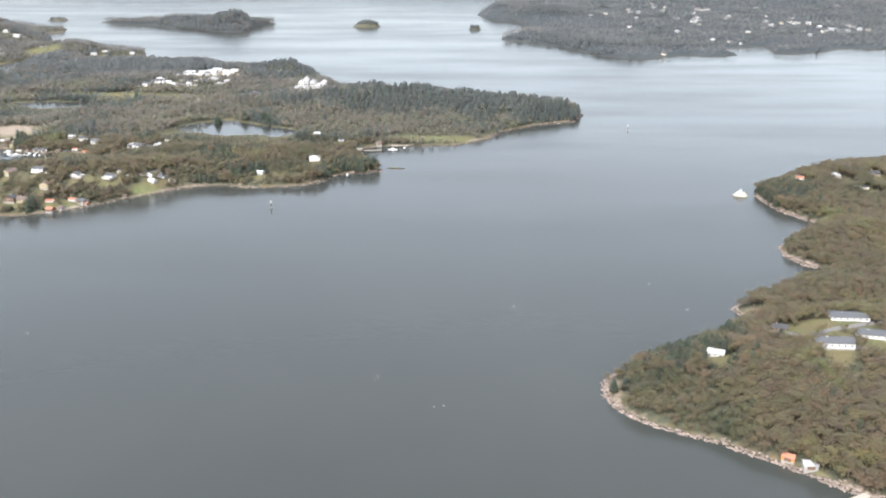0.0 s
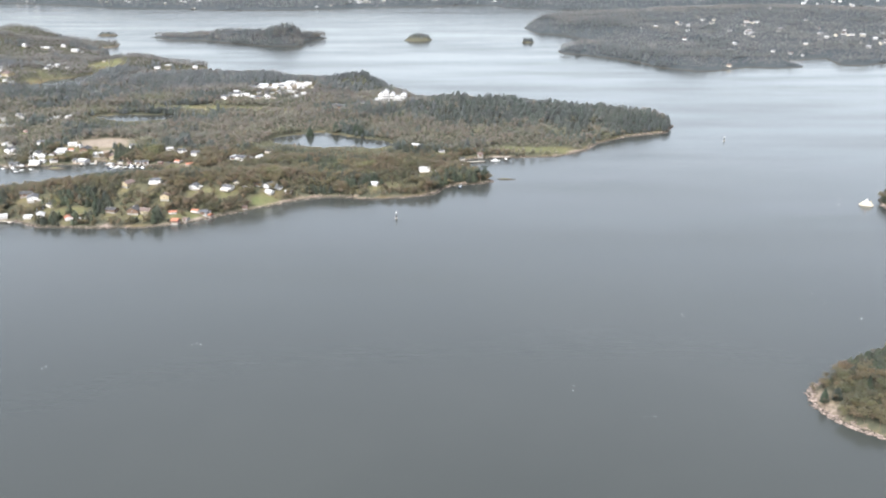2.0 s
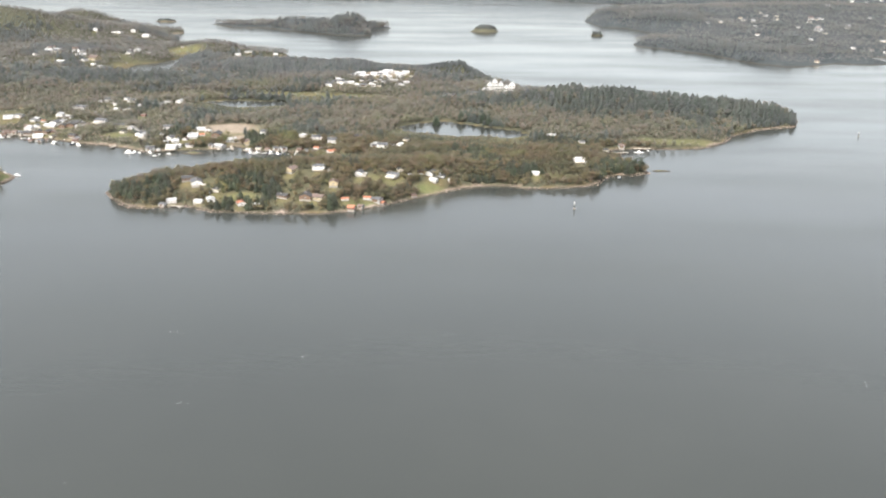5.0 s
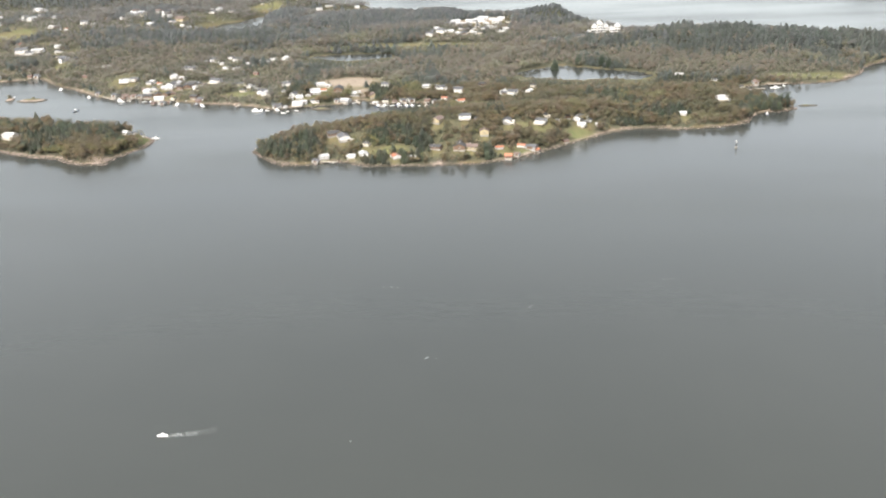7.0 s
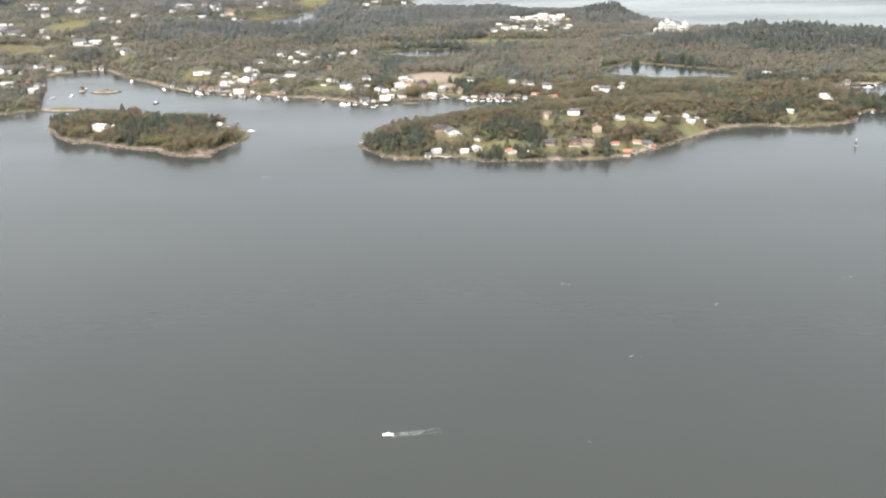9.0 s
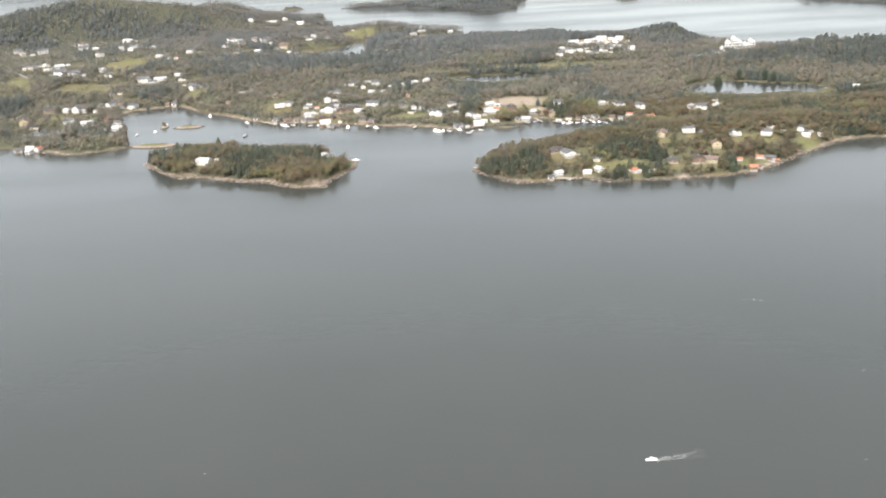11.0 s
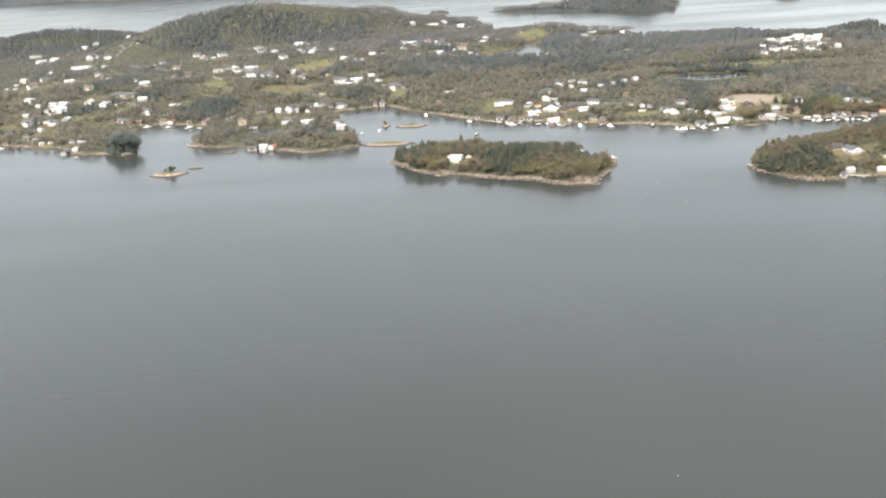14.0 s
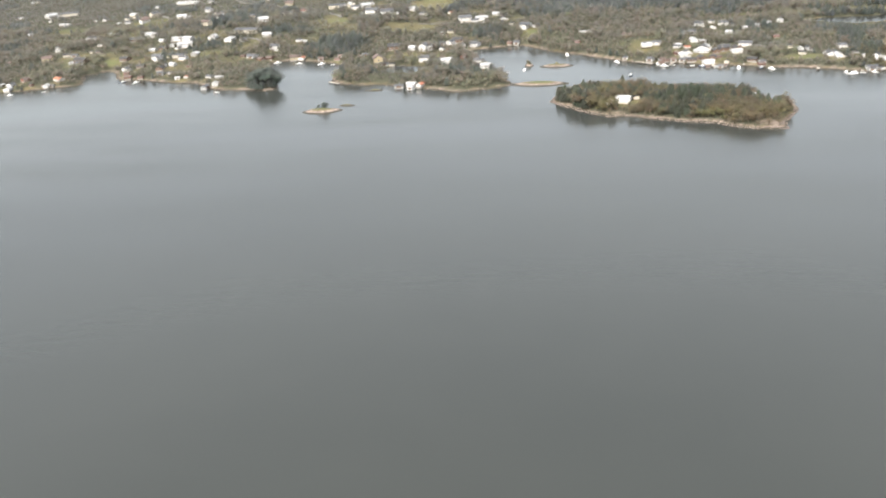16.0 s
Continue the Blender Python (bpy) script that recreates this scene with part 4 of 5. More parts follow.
def house(name, w, d, h, rise, wall, roof, label, category="house", group="houses along the shore", windows=3, storeys=1, wing=False, chimney=True, gate=False, plinth=True, sides=True, terrace=False):
    ob = tagged(new(name), label, category, group)
    if plinth:
        bm = bmesh.new()
        box(bm, -w / 2 + 0.05, -d / 2 + 0.05, -2.2, w / 2 - 0.05, d / 2 - 0.05, 0.3)
        part("foundation", bm, STONE, ob)
    bm = bmesh.new()
    gable(bm, w, d, h, rise, 0.3 if plinth else -1.6)
    body = part("wall", bm, wall, ob)
    bm = bmesh.new()
    gable_roof(bm, w, d, h, rise)
    part("roof", bm, roof, ob)
    if wing:
        bm = bmesh.new()
        gable(bm, d * 0.9, w * 0.42, h * 0.85, rise * 0.75, -2.0)
        k = part("wing", bm, wall, ob)
        k.matrix_basis = pose(w * 0.22, -d * 0.62, 0, 0, 0, 90)
        bm = bmesh.new()
        gable_roof(bm, d * 0.9, w * 0.42, h * 0.85, rise * 0.75)
        k = part("wing_roof", bm, roof, ob)
        k.matrix_basis = pose(w * 0.22, -d * 0.62, 0, 0, 0, 90)
    if terrace:
        bm = bmesh.new()
        box(bm, -w * 0.5, -d / 2 - 2.8, -1.6, w * 0.44, -d / 2 - 0.004, 0.34)
        deck = part("terrace", bm, DECK, ob, "weathered plank terrace")
        bm = bmesh.new()
        box(bm, -w * 0.5, -d / 2 - 2.8, 0.34, w * 0.44, -d / 2 - 2.7, 1.2)
        for x in (-w * 0.5, w * 0.44 - 0.1):
            box(bm, x, -d / 2 - 2.7, 0.34, x + 0.1, -d / 2 - 0.004, 1.2)
        part("railing", bm, WHITE, deck, "white board railing")
    if chimney:
        bm = bmesh.new()
        box(bm, -w * 0.18 - 0.3, -0.25, h + rise * 0.55, -w * 0.18 + 0.3, 0.25, h + rise + 0.75)
        box(bm, -w * 0.18 - 0.36, -0.31, h + rise + 0.75, -w * 0.18 + 0.36, 0.31, h + rise + 0.87)
        part("chimney", bm, STONE, ob)
    step = (h - 0.3) / storeys
    for s in range(storeys):
        for i in range(windows):
            x = (i + 0.5) / windows * w - w / 2
            if wing and x > 0:
                continue
            window(ob, x, -d / 2, 0.3 + s * step + step * 0.38, 0)
        for x, r in ((-w / 2, -90), (w / 2, 90)) if sides else ():
            window(ob, x, 0, 0.3 + s * step + step * 0.38, r)
    bm = bmesh.new() if gate or sides else None
    if gate:
        box(bm, -w * 0.28, -d / 2 - 0.06, 0.05, w * 0.28, -d / 2 + 0.02, h * 0.82)
        part("gate", bm, BROWN, ob, "broad dark plank gate")
    elif sides:
        box(bm, -0.42, d / 2 - 0.02, 0.3, 0.42, d / 2 + 0.06, 2.05)
        part("door", bm, BROWN, ob)
    return ob


CABINS = {
    "w": [house("house", 6.6, 5.0, 3.2, 1.7, WHITE, SLATE, "small white timber house with a dark slate roof"),
          house("house", 7.2, 5.2, 3.4, 1.6, WHITE, PALE_ROOF, "small white timber house under a pale low roof"),
          house("house", 6.4, 5.0, 3.0, 1.9, WHITE, PALE_ROOF, "small white timber house with a pale grey roof"),
          house("house", 6.8, 5.2, 3.6, 1.5, CREAM, FELT, "cream-painted timber house with a black roof")],
    "W": [house("house", 9.2, 6.0, 4.6, 2.1, WHITE, SLATE, "large white timber house with a wing and slate roof", storeys=2, wing=True, windows=2),
          house("house", 10.0, 6.2, 4.2, 1.6, WHITE, PALE_ROOF, "large white house with pale roof and broad terrace", storeys=2, windows=2, terrace=True),
          house("house", 9.0, 6.0, 4.8, 2.2, WHITE, SLATE, "two-storey white house with slate roof and terrace", storeys=2, windows=2, terrace=True)],
    "o": [house("house", 7.4, 5.4, 3.3, 2.0, WHITE, TILE, "white timber house with a bright orange tiled roof")],
    "r": [house("house", 7.4, 5.2, 3.2, 1.9, RED, BROWN_TILE, "dark red timber house with a brown tiled roof")],
    "y": [house("house", 7.0, 5.2, 3.4, 1.9, OCHRE, BROWN_TILE, "ochre-yellow timber house with a brown tiled roof")],
    "g": [house("house", 8.2, 5.8, 3.2, 1.8, GREY, PALE_ROOF, "grey timber house with a pale grey roof"),
          house("house", 8.2, 5.8, 3.2, 1.8, WHITE, SLATE, "white and grey timber house with dark slate roof", terrace=True),
          house("house", 7.6, 5.4, 3.0, 1.7, BROWN, FELT, "brown-stained cabin with a black felt roof")],
    "b": [house("boathouse", 4.6, 5.4, 2.5, 1.6, RED, BROWN_TILE, "red timber boathouse on stone footing at the water", "boathouse", "boathouses", 0, chimney=False, gate=True),
          house("boathouse", 4.2, 5.0, 2.4, 1.5, WHITE, SLATE, "white timber boathouse on stone footing at the water", "boathouse", "boathouses", 0, chimney=False, gate=True),
          house("boathouse", 4.8, 5.6, 2.6, 1.7, GREY, BROWN_TILE, "grey boathouse with brown tiles at the water", "boathouse", "boathouses", 0, chimney=False, gate=True)],
    "R": [house("boathouse", 5.0, 5.4, 2.6, 1.6, RED, TILE, "red boathouse with orange tiles at the water", "boathouse", "boathouses", 0, chimney=False, gate=True)],
    "s": [house("shed", 3.8, 3.2, 2.2, 0.9, WHITE, PALE_ROOF, "small white garage beside a house", "shed", "garages and sheds", 0, chimney=False, gate=True, plinth=False),
          house("shed", 4.4, 3.0, 2.1, 0.8, GREY, SLATE, "small grey shed beside a house", "shed", "garages and sheds", 0, chimney=False, gate=True, plinth=False)],
    "l": [house("long_building", 17.0, 7.5, 4.2, 1.2, WHITE, PALE_ROOF, "long low white building with a pale metal roof", "building", "long buildings", 7, chimney=False),
          house("long_building", 15.0, 6.5, 3.8, 1.4, CREAM, SLATE, "long cream building with a slate roof", "building", "long buildings", 6, chimney=False)],
    "L": [house("villa", 15.0, 6.5, 3.6, 1.3, WHITE, SLATE, "long modern white villa with a dark low roof", "house", "villas on the promontory", 6, chimney=True)],
    "h": [house("boathouse", 5.2, 4.4, 2.2, 1.1, GREY, PALE_ROOF, "pale timber boathouse on the shore rocks", "boathouse", "boathouses", 0, chimney=False, gate=True)],
}
def distant_houses(spots, label, seed, size=1.0):
    """Far-off houses, too many and too small to count, in one mesh: body, roof and a row of dark panes each."""
    dice = random.Random(seed)
    bm = bmesh.new()
    for x, y in spots:
        w, d, h, rise = (size * dice.uniform(*k) for k in ((6.5, 11), (5, 7), (2.6, 3.8), (1.2, 1.8)))
        m = pose(CHART * x, CHART * y, ground_at(x, y) + 0.2, 0, 0, dice.uniform(-60, 60))
        for k, make in enumerate((lambda q: gable(q, w, d, h, rise, -1.6), lambda q: gable_roof(q, w, d, h, rise), lambda q: [box(q, a * w - 0.5, -d / 2 - 0.04, 1.0, a * w + 0.5, -d / 2 + 0.1, 2.0) for a in (-0.28, 0.05, 0.32)])):
            one = bmesh.new()
            make(one)
            one.transform(m)
            tone = (dice.choice((0, 0, 0, 3) if size == 1.0 else (0, 3, 6, 6)), dice.choice((1, 1, 4, 5, 5)), 2)[k]
            for f in one.faces:
                f.material_index = tone
            me = bpy.data.meshes.new("piece")
            one.to_mesh(me)
            one.free()
            bm.from_mesh(me)
            bpy.data.meshes.remove(me)
    ob = part("distant_houses", bm, WHITE)
    for mt in (SLATE, GLASS, CREAM, BROWN_TILE, PALE_ROOF, GREY):
        ob.data.materials.append(mt)
    return tagged(ob, label, "houses", kind="stuff")


def settle(ob_list, x, y, yaw, size, used, sink=0.0):
    """Puts the first of a kind itself at a place, and copies after it."""
    ob = ob_list[random.randrange(len(ob_list))]
    m = pose(CHART * x, CHART * y, ground_at(x, y) + 0.25 - sink, 0, 0, yaw) @ Matrix.Diagonal((size, size, size * random.uniform(0.68, 0.85), 1))
    if ob.name in used:
        return copy_thing(ob, m)
    used.add(ob.name)
    ob.matrix_basis = m
    return ob


random.seed(7)
used = set()
for town in PLACES:
    for kind, hx, hy, size in places(town):
        if town.startswith("far_"):
            continue
        elif kind in "bhR":
            settle(CABINS[kind], hx, hy, random.uniform(-25, 25), size or random.uniform(0.75, 0.95), used)
        elif kind == "L":
            settle(CABINS[kind], hx, hy, random.uniform(-12, 4), random.uniform(0.9, 1.05), used)
        else:
            settle(CABINS[kind], hx, hy, random.choice((0, 0, 0, 90)) + random.uniform(-28, 28), size or random.uniform(0.8, 1.0), used)
            if kind in "wWo" and hx < 0 and random.random() < 0.55:
                side = random.choice((-1, 1))
                settle(CABINS["s"], hx + side * random.uniform(11, 15) * (size or 1), hy + random.uniform(-6, 4), random.choice((0, 90)) + random.uniform(-30, 30), random.uniform(0.9, 1.3), used)
# the rest of the villages, house by house on the slopes
for hx, hy in crowd(VILLAGES, 7):
    settle(CABINS[random.choice("wwwwwWWgggrb")], hx, hy, random.choice((0, 90)) + random.uniform(-25, 25), random.uniform(0.8, 1.1), used)
for hx, hy in crowd(ESTATE, 11):
    settle([CABINS["W"][1], CABINS["w"][2], CABINS["w"][3], CABINS["w"][0]], hx, hy, random.uniform(-12, 12), random.uniform(0.8, 1.1), used)
for hx, hy in crowd(QUAYS, 9):
    settle(CABINS["b"], hx, hy, random.uniform(-25, 25), random.uniform(0.7, 0.95), used)
distant_houses([(x, y) for t in PLACES if t.startswith("far_") for _, x, y, _ in places(t)], "scattered pale houses on far wooded slopes", 21, 0.66)
distant_houses(crowd(HILL_VILLAGES, 10), "white houses thick on the high village slopes", 23)
distant_houses(crowd(FAR_VILLAGES, 8), "clustered white houses across the fjord", 22, 0.85)
for kind in CABINS.values():
    for ob in kind:
        if ob.name not in used:
            for o in (*ob.children_recursive, ob):
                bpy.data.objects.remove(o)

# the orange boathouse on the promontory's rocks
hut = house("boathouse", 6.8, 4.6, 2.5, 1.4, ORANGE, TILE, "bright orange timber boathouse on the shore rocks", "boathouse", "boathouses", 0, chimney=False, gate=True)
hut.matrix_basis = pose(CHART * 172, CHART * 467, ground_at(172, 467) + 0.1, 0, 0, -30) @ Matrix.Scale(0.62, 4)


def apartment_block(w, d, floors, rise):
    """A white block of flats with its steep gable to the water, rows of windows and balconies."""
    ob = tagged(new("apartment_building"), "tall white gabled block of flats with balconies", "apartment building", "white blocks of flats")
    h = floors * 2.6 + 0.6
    for name, make, mat in (("wall", lambda q: gable(q, d, w, h, rise, -4), WHITE), ("roof", lambda q: gable_roof(q, d, w, h, rise, 0.3, 0.3), PALE_ROOF)):
        bm = bmesh.new()
        make(bm)
        bm.transform(pose(0, 0, 0, 0, 0, 90))
        part(name, bm, mat, ob)
    for f in range(floors):
        for i in range(2):
            window(ob, (i - 0.5) * w * 0.5, -d / 2, f * 2.6 + 0.9, 0, 1.6, 1.3)
        bm = bmesh.new()
        box(bm, -w * 0.42, -d / 2 - 1.1, f * 2.6 + 0.25, w * 0.42, -d / 2 - 0.004, f * 2.6 + 0.4)
        box(bm, -w * 0.42, -d / 2 - 1.1, f * 2.6 + 0.4, w * 0.42, -d / 2 - 1.0, f * 2.6 + 1.2)
        part("balcony", bm, WHITE, ob)
    return ob


for bx, by, bw, fl, rs in ((-301, 1544, 5.0, 1, 1.8), (-293, 1550, 5.2, 3, 2.6), (-285, 1546, 5.2, 4, 2.8), (-276, 1551, 5.2, 3, 2.6), (-267, 1546, 5.2, 2, 1.8), (-258, 1550, 5.6, 3, 1.8)):
    apartment_block(bw, 8, fl, rs).matrix_basis = pose(CHART * bx, CHART * by, ground_at(bx, by) + 0.5, 0, 0, random.uniform(-8, 8))


# ---- roads and drives ----
def road(name, pts, width, mat, label):
    rows = []
    pts = [Vector(p) for p in pts]
    line = []
    for a, b in zip(pts, pts[1:]):
        n = max(2, int((b - a).length / 4))
        line += [a.lerp(b, i / n) for i in range(n)]
    line.append(pts[-1])
    for i, p in enumerate(line):
        t = (line[min(i + 1, len(line) - 1)] - line[max(i - 1, 0)]).normalized()
        s = Vector((-t.y, t.x)) * width / 2 / CHART
        z = max(ground_at(*(p + s * k)) for k in (-1, 0, 1)) + 0.12
        rows.append([(CHART * (p + s * k).x, CHART * (p + s * k).y, z) for k in (-1, 1)])
    bm = bmesh.new()
    vs = [[bm.verts.new(q) for q in r] for r in rows]
    lo = [[bm.verts.new((q[0], q[1], q[2] - 0.8)) for q in r] for r in rows]
    for i in range(len(rows) - 1):
        bm.faces.new((vs[i][0], vs[i][1], vs[i + 1][1], vs[i + 1][0]))
        for k in (0, 1):
            bm.faces.new((vs[i][k], vs[i + 1][k], lo[i + 1][k], lo[i][k]))
    bmesh.ops.recalc_face_normals(bm, faces=bm.faces)
    return tagged(part(name, bm, mat), label, "road", kind="structure")


for line in ([(-1758, 1890), (-1730, 1906), (-1712, 1923), (-1710, 1952)], [(-1661, 1809), (-1595, 1762), (-1497, 1628), (-1450, 1576)],
             [(-1457, 1628), (-1415, 1583), (-1385, 1545)], [(-842, 1335), (-809, 1284), (-787, 1265), (-751, 1252)], [(-502, 1144), (-480, 1158), (-460, 1164)],
             [(-1776, 1716), (-1662, 1581), (-1611, 1498)], [(213, 613), (214, 580), (204, 564)], [(220, 600), (251, 617), (279, 632)], [(240, 585), (249, 581), (260, 573)],
             [(-1250, 1480), (-1189, 1482), (-1130, 1484)], [(-1942, 2309), (-1945, 2279), (-1943, 2259), (-1909, 2230)],
             [(-1722, 1889), (-1724, 1916), (-1720, 1929), (-1745, 1963)], [(-1813, 1850), (-1747, 1814), (-1695, 1806)], [(-1650, 1790), (-1593, 1737), (-1538, 1683)], [(-1493, 1400), (-1472, 1392), (-1449, 1365)],
             [(-802, 1291), (-784, 1281), (-763, 1284)]):
    road("road", line, 3.4, ASPHALT, "narrow pale asphalt lane between houses")


# ---- piers, boats, marks ----
def pier(ax, ay, bx, by, width=2.0):
    """A plank pier on piles between two places of the chart."""
    a, b = Vector((ax, ay)) * CHART, Vector((bx, by)) * CHART
    n, yaw = (b - a).length, math.degrees(math.atan2(b.y - a.y, b.x - a.x))
    ob = tagged(new("pier"), "weathered plank pier on dark timber piles", "pier", "piers")
    ob.matrix_basis = pose(a.x, a.y, 0, 0, 0, yaw)
    bm = bmesh.new()
    box(bm, 0, -width / 2, 0.75, n, width / 2, 0.95)
    part("deck", bm, DECK, ob)
    k = max(2, int(n / 3) + 1)
    first = None
    for i in range(k):
        for s in (-1, 1):
            if first is None:
                bm = bmesh.new()
                cone(bm, (0, 0, -1.5), (0, 0, 1.15), 0.14, 0.13)
                first = part("pile", bm, PILE, ob)
                first.matrix_basis = pose(0.2, -width / 2, 0)
            else:
                shared("pile", first, ob, 0.2 + i * (n - 0.4) / (k - 1), s * width / 2)
    return ob


for p in ((-673, 951, -660, 940), (-650, 1009, -636, 1010), (-607, 1168, -597, 1142), (-598, 900, -580, 896), (-622, 1160, -613, 1138), (-584, 1141, -568, 1131),
          (-941, 1218, -918, 1196), (-1294, 1266, -1250, 1276), (-1474, 1299, -1450, 1292), (-1478, 1261, -1468, 1284), (-1297, 1153, -1281, 1140),
          (-144, 1165, -123, 1170), (-114, 1192, -92, 1194), (-821, 999, -806, 1007), (-740, 1165, -745, 1140), (-700, 1150, -703, 1125), (-850, 1195, -852, 1172),
          (-890, 1210, -898, 1190), (-545, 1150, -540, 1128), (-520, 1145, -516, 1120)):
    pier(*p)
pier(203, 437, 193, 431, 2.6)


def boat(name, n, wide, hull_mat, cabin, label, flying=False):
    """A boat whose bow points along x: hull with sheer and flare, deck, cabin with windscreen."""
    ob = tagged(new(name), label, "boat", "moored boats")
    bm = bmesh.new()
    rings = []
    for i in range(9):
        u = i / 8
        half = wide / 2 * (1 - max(0, (u - 0.45) / 0.55) ** 2.2) * (0.86 + 0.14 * min(1, u * 4))
        top = 0.30 * n / 6 + 0.22 * n / 6 * u * u
        x = (u - 0.5) * n
        half = max(half, 0.03)
        rings.append([bm.verts.new(p) for p in ((x - 0.02 * n * (u > 0.9), 0, -0.35), (x, -half * 0.72, -0.05), (x + 0.03 * n * u, -half, top), (x + 0.03 * n * u, half, top), (x, half * 0.72, -0.05))])
    for a, b in zip(rings, rings[1:]):
        for k in range(5):
            bm.faces.new((a[k], a[(k + 1) % 5], b[(k + 1) % 5], b[k]))
    bm.faces.new(rings[0])
    bm.faces.new(rings[-1])
    bmesh.ops.recalc_face_normals(bm, faces=bm.faces)
    part("hull", bm, hull_mat, ob)
    deck_z = 0.33 * n / 6
    if cabin:
        bm = bmesh.new()
        h = 0.16 * n
        x0, x1, y = -0.12 * n, 0.22 * n, wide * 0.33
        solid(bm, [(x0, -y, deck_z), (x1, -y * 0.8, deck_z), (x1, y * 0.8, deck_z), (x0, y, deck_z), (x0 + 0.03 * n, -y * 0.85, deck_z + h), (x1 - 0.09 * n, -y * 0.7, deck_z + h),
                   (x1 - 0.09 * n, y * 0.7, deck_z + h), (x0 + 0.03 * n, y * 0.85, deck_z + h)], [(0, 3, 2, 1), (4, 5, 6, 7), (0, 1, 5, 4), (2, 3, 7, 6), (1, 2, 6, 5), (0, 4, 7, 3)])
        cab = part("cabin", bm, GELCOAT, ob)
        bm = bmesh.new()
        xa, xb = x1 + 0.015, x1 - 0.075 * n
        solid(bm, [(xa, -y * 0.72, deck_z + h * 0.35), (xa, y * 0.72, deck_z + h * 0.35), (xb + 0.01, y * 0.64, deck_z + h * 0.95), (xb + 0.01, -y * 0.64, deck_z + h * 0.95),
                   (xa - 0.05, -y * 0.72, deck_z + h * 0.35), (xa - 0.05, y * 0.72, deck_z + h * 0.35), (xb - 0.04, y * 0.64, deck_z + h * 0.95), (xb - 0.04, -y * 0.64, deck_z + h * 0.95)],
              [(0, 1, 2, 3), (7, 6, 5, 4), (0, 4, 5, 1), (1, 5, 6, 2), (2, 6, 7, 3), (3, 7, 4, 0)])
        part("windscreen", bm, GLASS, ob)
    bm = bmesh.new()
    box(bm, -0.42 * n, -wide * 0.36, deck_z - 0.25, -0.16 * n, wide * 0.36, deck_z - 0.13)
    part("cockpit_floor", bm, DECK, ob)
    bm = bmesh.new()
    box(bm, -0.53 * n, -0.18, 0.0, -0.48 * n, 0.18, deck_z + 0.35)
    part("outboard_motor", bm, BLACK, ob)
    return ob


BOATS = [boat("motorboat", 5.2, 2.0, GELCOAT, True, "white cabin motorboat moored on calm water"), boat("rowing_boat", 4.0, 1.6, GELCOAT, False, "small white open boat moored on calm water"),
         boat("motorboat", 6.5, 2.3, NAVY, True, "dark-hulled cabin boat moored on calm water"), boat("motorboat", 7.2, 2.5, GELCOAT, True, "large white cabin cruiser moored on calm water")]
MOORED = ("-1086,1177 -1067,1190 -1066,1232 -1021,1272 -959,1218 -912,1199 -896,1191 -874,1185 -863,1179 -849,1172 -825,1164 -791,1154 -719,1126 -710,1123 "
          "-677,1114 -691,1122 -667,1118 -573,1130 -566,1134 -557,1132 -548,1130 -539,1126 -533,1127 -522,1118 -517,1121 -795,1004 -1374,1278")
MOORED_TOO = ("-810,1007 -148,1050 -148,1157 -110,1176 -97,1188 -818,1178 -905,1188 -801,1162 -714,1118 -703,1121 -680,1107 -568,1128 -550,1136 -527,1128 -1323,1262 -1425,1118 "
              "-1446,1289 -1407,1286 -1584,1192 -1563,1187 -1670,1149 -1708,1136 -1340,1268 -944,1142 -586,898 -604,1150 -612,1146")
used = set()
for word in (MOORED + " " + MOORED_TOO).split():
    bx, by = map(float, word.split(","))
    b = BOATS[random.randrange(4)]
    m = pose(CHART * bx, CHART * by, 0.05, 0, 0, random.uniform(0, 360))
    if b.name in used:
        copy_thing(b, m)
    else:
        used.add(b.name)
        b.matrix_basis = m

# the motorboat under way, with its wake
runner = boat("motorboat", 3.4, 1.4, GELCOAT, True, "white motorboat under way with a foaming wake")
runner["group"] = "boats under way"
runner.matrix_basis = pose(CHART * -585, CHART * 423, 0.15, 0, -3, 188)


def foam(name, spots, label):
    """Flat irregular flakes of foam on the water. spots: x, y, half length, half width, turn, in metres and degrees."""
    bm = bmesh.new()
    for x, y, a, b, turn in spots:
        m = pose(x, y, 0.03, 0, 0, turn)
        n = 9
        ring = [bm.verts.new(m @ Vector((math.cos(6.2832 * i / n) * a * random.uniform(0.6, 1.1), math.sin(6.2832 * i / n) * b * random.uniform(0.5, 1.1), 0))) for i in range(n)]
        low = [bm.verts.new((v.co.x, v.co.y, 0.005)) for v in ring]
        bm.faces.new(ring)
        for i in range(n):
            bm.faces.new((ring[i], low[i], low[(i + 1) % n], ring[(i + 1) % n]))
    bmesh.ops.recalc_face_normals(bm, faces=bm.faces)
    return tagged(part(name, bm, FOAM), label, "foam", kind="stuff")


